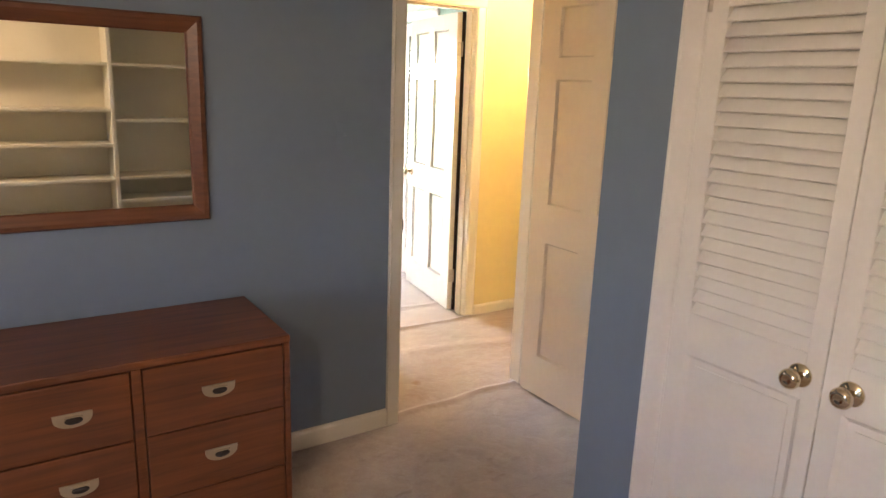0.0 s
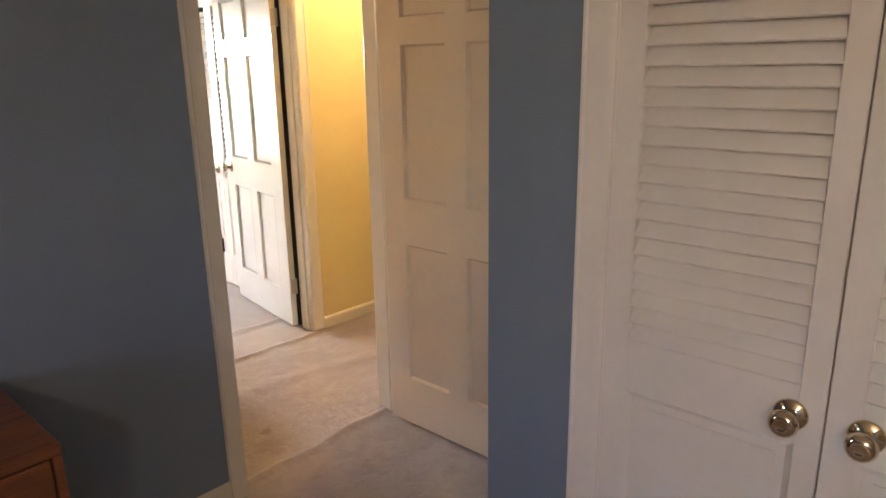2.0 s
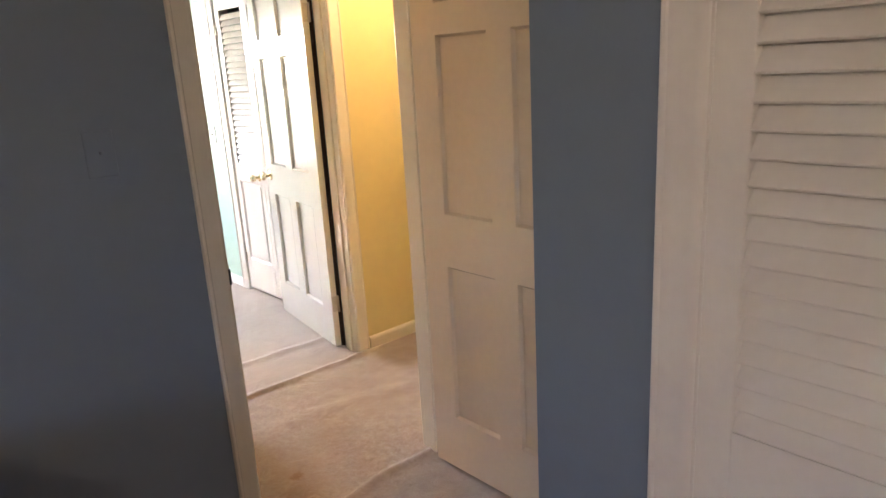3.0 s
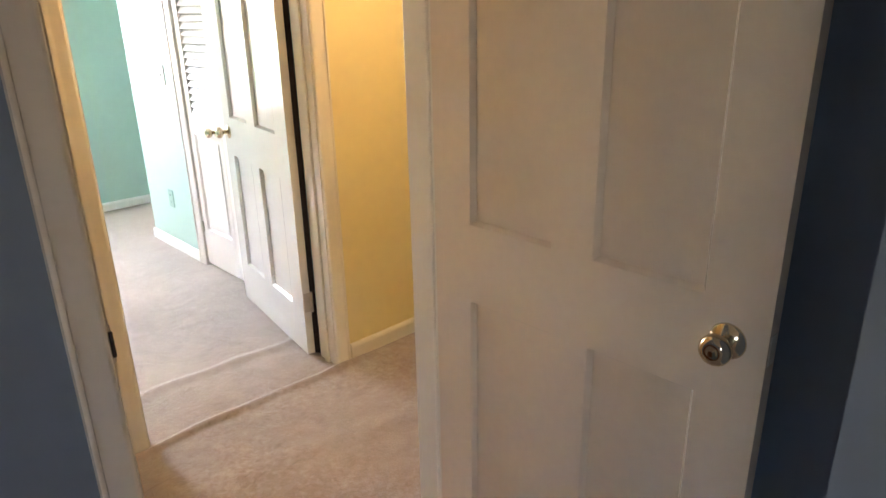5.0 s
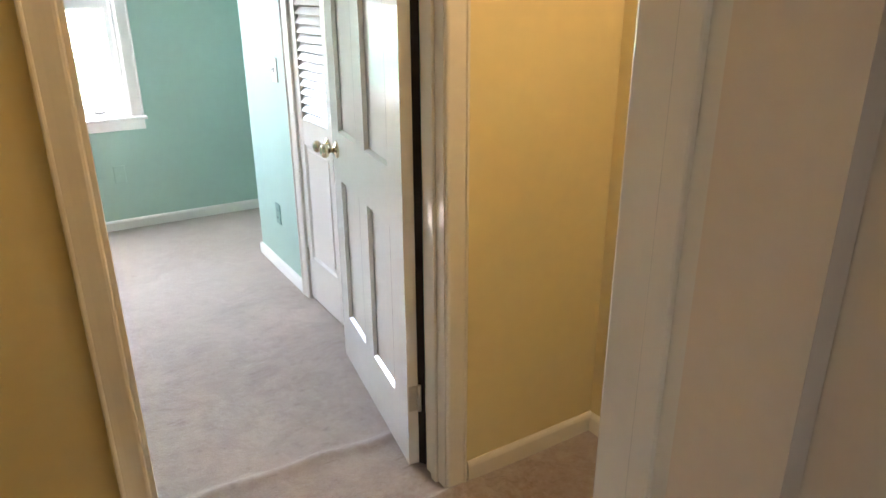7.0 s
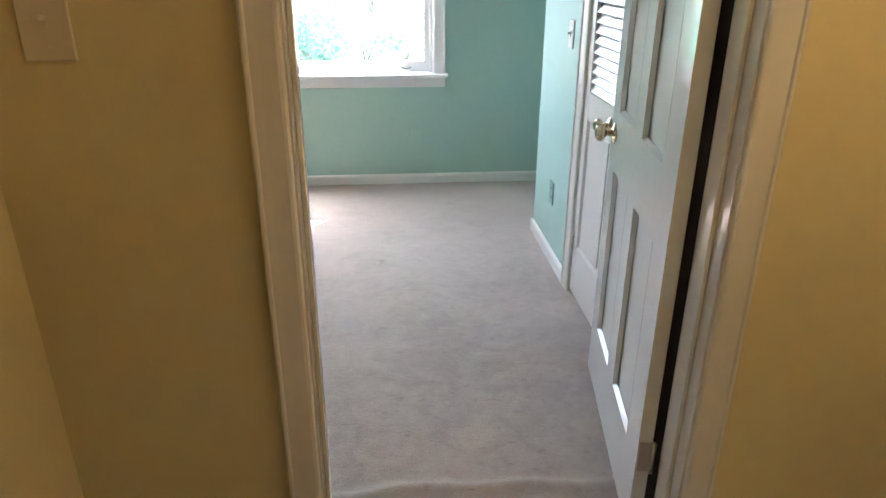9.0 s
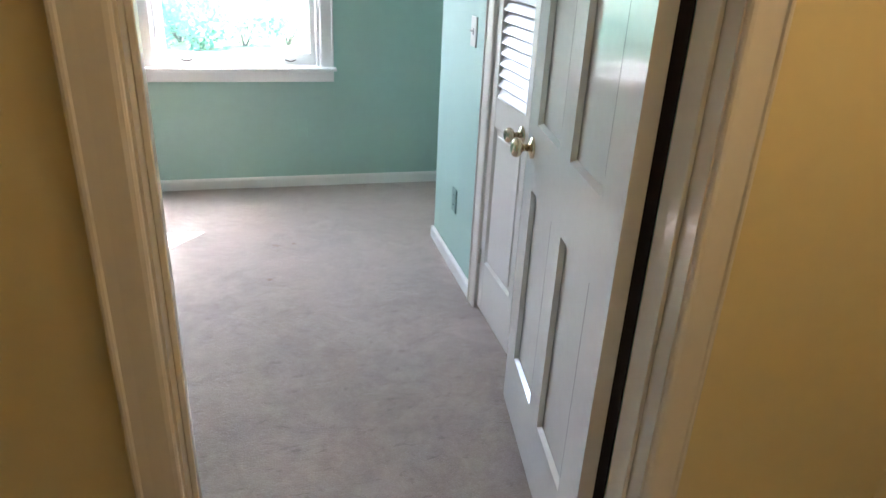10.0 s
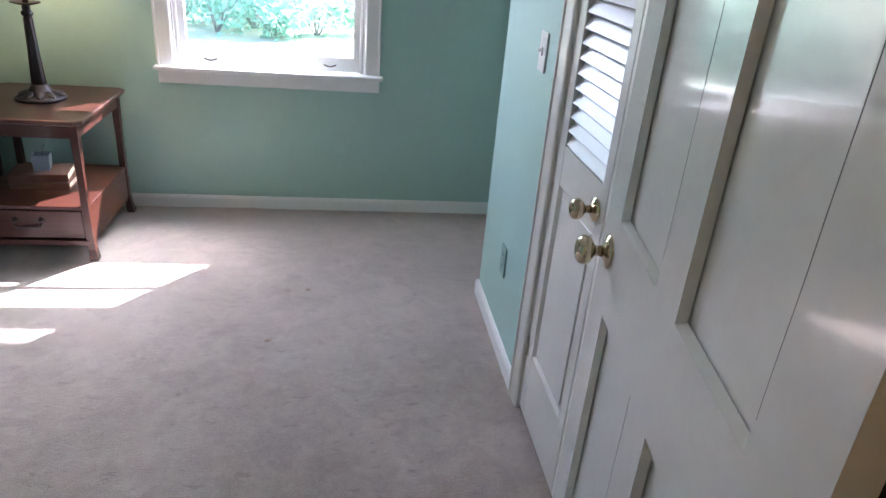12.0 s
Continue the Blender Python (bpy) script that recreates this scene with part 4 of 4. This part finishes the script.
    tube(bm, [(cx + u, yf - 0.013, zc + v) for u, v in pts], [0.003, 0.003, 0.0035, 0.004, 0.0045, 0.004, 0.0035, 0.003, 0.003], 10)
    part("bail_handle", bm, BRONZE, d, "dark bronze bail handle")


end_table()


def table_lamp():
    e = thing("table_lamp", pose(2.541, 8.190, 0.628), "dark bronze table lamp standing on the end table", "table lamp")
    bm = bmesh.new()
    rings = [(0.001, 0.0), (0.100, 0.0), (0.103, 0.006), (0.101, 0.012), (0.088, 0.018), (0.070, 0.024), (0.052, 0.036), (0.040, 0.050), (0.030, 0.066)]
    lathe(bm, rings, seg=36)
    base = part("base", bm, BRONZE, e)
    # leaf relief round the foot
    for k in range(10):
        a = 2 * math.pi * k / 10
        bm = bmesh.new()
        bmesh.ops.create_uvsphere(bm, u_segments=8, v_segments=6, radius=1.0, matrix=pose(0.068 * math.cos(a), 0.068 * math.sin(a), 0.026, 0, 0, math.degrees(a)) @ pose(0, 0, 0, 0, 22, 0) @ Matrix.Diagonal((0.030, 0.016, 0.008, 1)))
        part("leaf_relief", bm, BRONZE, base)
    bm = bmesh.new()
    lathe(bm, [(0.030, 0.062), (0.028, 0.090), (0.024, 0.14), (0.0205, 0.22), (0.0175, 0.30), (0.016, 0.345), (0.021, 0.350), (0.024, 0.358), (0.021, 0.366), (0.015, 0.370), (0.018, 0.382), (0.014, 0.392)], seg=20)
    stem = part("stem", bm, BRONZE, e)
    for k in range(8):
        a = 2 * math.pi * k / 8
        bm = bmesh.new()
        tube(bm, [(0.0295 * math.cos(a), 0.0295 * math.sin(a), 0.065), (0.021 * math.cos(a), 0.021 * math.sin(a), 0.21), (0.0165 * math.cos(a), 0.0165 * math.sin(a), 0.34)], 0.0032, 6)
        part("rib", bm, BRONZE, stem)
    bm = bmesh.new()
    lathe(bm, [(0.012, 0.390), (0.030, 0.392), (0.056, 0.400), (0.058, 0.403), (0.030, 0.398), (0.012, 0.400)], seg=28)
    part("drip_pan", bm, BRONZE, e)
    bm = bmesh.new()
    lathe(bm, [(0.012, 0.395), (0.012, 0.53), (0.018, 0.535), (0.018, 0.58), (0.012, 0.585)], seg=16)
    part("candle_tube", bm, CHERRY_UP, e)
    bm = bmesh.new()
    lathe(bm, [(0.20, 0.52), (0.13, 0.76), (0.127, 0.76), (0.197, 0.52), (0.20, 0.52)], seg=36, cap=False)
    part("shade", bm, SHADE, e, "pale fabric shade")


table_lamp()


def book(m, size, cover, label):
    w, d, h = size
    e = thing("book", m, label, "book", group="stacked books")
    bm = bmesh.new()
    bevelled(bm, -w / 2, w / 2, -d / 2, d / 2, 0, 0.003, 0.0008, 1)
    bevelled(bm, -w / 2, w / 2, -d / 2, d / 2, h - 0.003, h, 0.0008, 1)
    bevelled(bm, -w / 2 - 0.002, w / 2 + 0.002, -d / 2 - 0.004, -d / 2 + 0.002, 0, h, 0.0018, 2)
    part("cover", bm, cover, e)
    bm = bmesh.new()
    box(bm, -w / 2 + 0.004, w / 2 - 0.004, -d / 2 + 0.003, d / 2 - 0.004, 0.003, h - 0.003)
    part("pages", bm, PAGES, e)


book(pose(2.518, 8.150, 0.2485, 0, 0, 2), (0.245, 0.165, 0.030), BOOK_B, "worn brown hardback book lying on the shelf")
book(pose(2.506, 8.155, 0.2790, 0, 0, 8), (0.235, 0.160, 0.034), BOOK_A, "tan hardback book lying on another book")


def cube_pot():
    e = thing("candle_pot", pose(2.510, 8.155, 0.3135, 0, 0, 12), "small square blue-grey ceramic pot on the books", "pot")
    s, h, t = 0.037, 0.072, 0.005
    bm = bmesh.new()
    rings = [(s * 0.86, 0.0), (s, h), (s - t, h), (s * 0.86 - t, 0.012)]
    loops = [[bm.verts.new((r * a, r * b, z)) for a, b in ((-1, -1), (1, -1), (1, 1), (-1, 1))] for r, z in rings]
    for a, b in zip(loops, loops[1:]):
        for i in range(4):
            bm.faces.new((a[i], a[(i + 1) % 4], b[(i + 1) % 4], b[i]))
    bm.faces.new(loops[0][::-1])
    bm.faces.new(loops[-1])
    bmesh.ops.bevel(bm, geom=[k for k in bm.edges], offset=0.0018, segments=2, affect="EDGES")
    part("pot", bm, CUBE, e)
    bm = bmesh.new()
    tube(bm, [(0, 0, 0.012), (0.003, 0.002, 0.06), (0.010, 0.004, 0.10), (0.024, 0.004, 0.122)], [0.003, 0.0025, 0.002, 0.0015], 7)
    part("stem", bm, DARK_WOOD, e, "thin dark twig")


cube_pot()


# ---- bed ----
def bed():
    x0, x1, y0, y1 = 0.62, 2.100, 6.36, 8.360
    e = thing("bed", pose(0, 0, 0), "bed with dark wooden headboard and grey skirt", "bed")
    for x in (x0 - 0.03, x1 + 0.005):
        bm = bmesh.new()
        lathe(bm, [(0.047, 0.0), (0.047, 0.30), (0.052, 0.32), (0.047, 0.34), (0.045, 0.90), (0.044, 0.93), (0.030, 0.97), (0.038, 1.02), (0.001, 1.06)], pose(x + 0.050, 8.430, 0), 20)
        part("post", bm, DARK_WOOD, e)
    bm = bmesh.new()
    bevelled(bm, x0 + 0.06, x1 + 0.028, 8.415, 8.443, 0.30, 0.95, 0.006, 2)
    part("headboard", bm, DARK_WOOD, e)
    bm = bmesh.new()
    bevelled(bm, x0 + 0.03, x1 - 0.03, y0 + 0.03, y1, 0.05, 0.3995, 0.01, 2)
    part("box_spring", bm, SKIRT, e)
    bm = bmesh.new()
    bevelled(bm, x0 + 0.02, x1 - 0.02, y0 + 0.02, y1, 0.4000, 0.632, 0.05, 4)
    part("mattress", bm, LINEN, e)
    # gathered skirt round the side and foot
    bm = bmesh.new()
    line = [(x1 - 0.008, y1 - i * 0.02) for i in range(int((y1 - y0) / 0.02))] + [(x1 - i * 0.02, y0) for i in range(int((x1 - x0) / 0.02))] + [(x0, y0 + i * 0.02) for i in range(int((y1 - y0) / 0.02))]
    rows_ = []
    for zi, z in enumerate((0.015, 0.13, 0.26, 0.40)):
        amp = 0.006 * (1 - zi / 3)
        rows_.append([bm.verts.new((x + amp * math.sin(i * 1.3), y + amp * math.cos(i * 1.1), z)) for i, (x, y) in enumerate(line)])
    for a, b in zip(rows_, rows_[1:]):
        for i in range(len(line) - 1):
            f = bm.faces.new((a[i], a[i + 1], b[i + 1], b[i]))
            f.smooth = True
    s = part("bed_skirt", bm, SKIRT, e, "grey-blue gathered bed skirt")
    s.modifiers.new("thickness", "SOLIDIFY").thickness = 0.004
    return e


bed()


def cloth(name, nx, ny, fn, mat, label, category):
    """A draped sheet from a height function, with thickness."""
    bm = bmesh.new()
    g = [[bm.verts.new(fn(i / nx, j / ny)) for i in range(nx + 1)] for j in range(ny + 1)]
    for j in range(ny):
        for i in range(nx):
            f = bm.faces.new((g[j][i], g[j][i + 1], g[j + 1][i + 1], g[j + 1][i]))
            f.smooth = True
    o = part(name, bm, mat)
    o.modifiers.new("thickness", "SOLIDIFY").thickness = 0.012
    return tagged(o, label, category)


def spread(u, v):
    """Bedspread: hangs on both sides, hem near 0.25 m."""
    y = 6.30 + (8.32 - 6.30) * v
    half, drop = 0.772, 0.355
    s = (u - 0.5) * 2 * (half + drop)
    cx = 1.362
    if abs(s) <= half:
        x, z = cx + s, 0.658 + 0.012 * noise.noise((s * 4, y * 4, 1))
    else:
        k = abs(s) - half
        bend = min(1.0, k / 0.07)
        x = cx + math.copysign(half + 0.018 * bend + 0.012 * noise.noise((y * 6, k * 3, 5)) * min(1, k * 5), s)
        z = 0.658 - k + 0.012 * math.sin(y * 9) * min(1.0, k / drop)
    return (x, y, z)


cloth("bedspread", 60, 60, spread, LINEN, "pale quilted bedspread hanging over the bed side", "bedspread")


def pillow(m, w, d, h, mat, label):
    bm = bmesh.new()
    n = 26
    for side in (1, -1):
        g = []
        for j in range(n + 1):
            row = []
            for i in range(n + 1):
                u, v = i / n * 2 - 1, j / n * 2 - 1
                b = max(0.0, (1 - abs(u) ** 3.2) * (1 - abs(v) ** 3.2)) ** 0.5
                pinch = 1 - 0.06 * (abs(u) ** 2 * abs(v) ** 2)
                wr = 0.032 * noise.noise((u * 2.6, v * 3.4, side)) + 0.020 * noise.noise((u * 4, v * 9, side))
                row.append(bm.verts.new((u * w / 2 * pinch, v * d / 2 * pinch, side * (h / 2 * b + wr * b))))
            g.append(row)
        for j in range(n):
            for i in range(n):
                q = (g[j][i], g[j][i + 1], g[j + 1][i + 1], g[j + 1][i])
                f = bm.faces.new(q if side > 0 else q[::-1])
                f.smooth = True
    bmesh.ops.remove_doubles(bm, verts=bm.verts[:], dist=0.0008)
    o = part("pillow", bm, mat)
    o.matrix_world = m
    return tagged(o, label, "pillow", "pillows on the bed")


pillow(pose(1.850, 8.165, 0.862, 60, 0, 0), 0.76, 0.50, 0.22, SHAM, "taupe pillow leaning against the headboard")
pillow(pose(1.03, 8.170, 0.835, 60, 0, 0), 0.72, 0.48, 0.20, SHAM, "taupe pillow leaning against the headboard")

# ---- outside ----
bm = bmesh.new()
n = 60
for j in range(n + 1):
    for i in range(n + 1):
        u, v = i / n * 2 - 1, j / n * 2 - 1
        x, y = 3.5 + math.copysign(abs(u) ** 2.6 * 600, u), 9 + math.copysign(abs(v) ** 2.6 * 600, v)
        bm.verts.new((x, y, -0.55 + 0.10 * noise.noise((x * 0.25, y * 0.25, 0))))
bm.verts.ensure_lookup_table()
for j in range(n):
    for i in range(n):
        k = j * (n + 1) + i
        bm.faces.new((bm.verts[k], bm.verts[k + 1], bm.verts[k + n + 2], bm.verts[k + n + 1]))
tagged(part("ground", bm, GRASS), "sunlit grass and leaf litter outside the house", "ground", kind="structure")

bm = bmesh.new()
box(bm, -1.85, 5.40, 0.05, FAR + 0.15, -0.75, -0.03)
tagged(part("foundation", bm, SIDING), "painted foundation under the floor", "foundation", kind="structure")
# unseen roof; its eave is deep enough to shade the upper sash
bm = bmesh.new()
box(bm, -2.5, 6.0, -0.6, FAR + 0.15 + 0.78, H + 0.125, H + 0.26)
tagged(part("roof", bm, ROOFING), "dark shingled roof with deep eaves", "roof", kind="structure")


def leaf_cloud(bm, centre, radius, count, size, rng, flat=1.0):
    """Many small leaf blades spread unevenly through a rounded space."""
    for _ in range(count):
        d = Vector((rng.gauss(0, 1), rng.gauss(0, 1), rng.gauss(0, 1) * flat)).normalized() * radius * (rng.random() ** 0.45)
        p = Vector(centre) + d
        q = Euler((rng.uniform(-1, 1), rng.uniform(-1, 1), rng.uniform(0, 6.3))).to_matrix()
        s = size * rng.uniform(0.6, 1.3)
        a = [bm.verts.new(p + q @ Vector(k) * s) for k in ((-1, 0, 0), (0, -0.45, 0.12), (1, 0, 0), (0, 0.45, 0.12))]
        bm.faces.new(a)


def tree(x, y, height, girth, seed):
    rng = random.Random(seed)
    e = thing("tree", pose(x, y, -0.6), "leafy tree with a straight grey-brown trunk", "tree", group="trees outside the window")
    bm = bmesh.new()
    pts = [(rng.uniform(-0.05, 0.05) * k, rng.uniform(-0.05, 0.05) * k, height * 0.75 * k / 6) for k in range(7)]
    tube(bm, pts, [girth * (1.35 if k == 0 else 1 - 0.11 * k) for k in range(7)], 10)
    tips = []
    for k in range(7):
        b = Vector(pts[3 + k % 4])
        a = rng.uniform(0, 6.3)
        tip = b + Vector((math.cos(a), math.sin(a), rng.uniform(0.4, 1.0))) * rng.uniform(0.9, 1.7)
        tube(bm, [b, (b + tip) / 2 + Vector((0, 0, 0.12)), tip], [girth * 0.4, girth * 0.28, girth * 0.12], 6)
        tips.append(tip)
    part("trunk", bm, BARK, e)
    bm = bmesh.new()
    for t_ in tips + [Vector(pts[-1])]:
        leaf_cloud(bm, t_, rng.uniform(0.7, 1.1), 240, 0.11, rng, 0.7)
    part("crown", bm, LEAF, e)


# last two trees are unseen, added west to dim the light through window_3
for i, (x, y, h, g) in enumerate(((3.45, 21.5, 6.0, 0.11), (2.35, 24.0, 6.5, 0.13), (0.9, 26.5, 7.0, 0.14), (4.6, 25.0, 6.5, 0.12), (-1.0, 30.5, 7.0, 0.2), (3.3, 34.0, 7.0, 0.2), (-2.5, 22.0, 6.0, 0.16), (-4.2, 6.1, 5.0, 0.14), (-4.6, 7.9, 5.4, 0.15))):
    tree(x, y, h, g, 40 + i)


def shrub(x, y, r, seed):
    rng = random.Random(seed)
    e = thing("shrub", pose(x, y, -0.6), "low leafy green shrub on the lawn", "shrub", group="shrubs outside the window")
    bm = bmesh.new()
    for k in range(6):
        a = rng.uniform(0, 6.3)
        tube(bm, [(0, 0, 0), (0.3 * r * math.cos(a), 0.3 * r * math.sin(a), 0.5 * r), (0.6 * r * math.cos(a), 0.6 * r * math.sin(a), 0.9 * r)], [0.02, 0.014, 0.006], 5)
    part("branches", bm, BARK, e)
    bm = bmesh.new()
    for k in range(5):
        leaf_cloud(bm, (rng.uniform(-0.5, 0.5) * r, rng.uniform(-0.5, 0.5) * r, r * rng.uniform(0.45, 0.95)), r * rng.uniform(0.45, 0.75), 95, 0.075, rng)
    part("leaves", bm, LEAF, e)


# last two shrubs also stand unseen to the west and dim window_3
for i, (x, y, r) in enumerate(((3.0, 20.0, 0.9), (1.7, 20.6, 1.1), (4.0, 20.8, 0.9), (2.4, 21.4, 1.2), (3.45, 22.5, 1.2), (1.2, 24.5, 1.3), (0.2, 21.2, 1.2), (4.9, 23.6, 1.2), (2.3, 27.0, 1.7), (4.2, 27.5, 1.7), (-0.6, 26.0, 1.6), (-1.8, 28.0, 1.6), (2.55, 17.9, 0.6), (3.3, 18.5, 0.75), (1.5, 18.4, 0.75), (0.7, 19.2, 0.85), (4.15, 18.9, 0.7), (2.1, 19.0, 0.7), (-0.3, 19.6, 0.9), (4.95, 20.4, 0.9), (-3.0, 7.3, 1.3), (-3.2, 8.6, 1.4))):
    shrub(x, y, r, 90 + i)
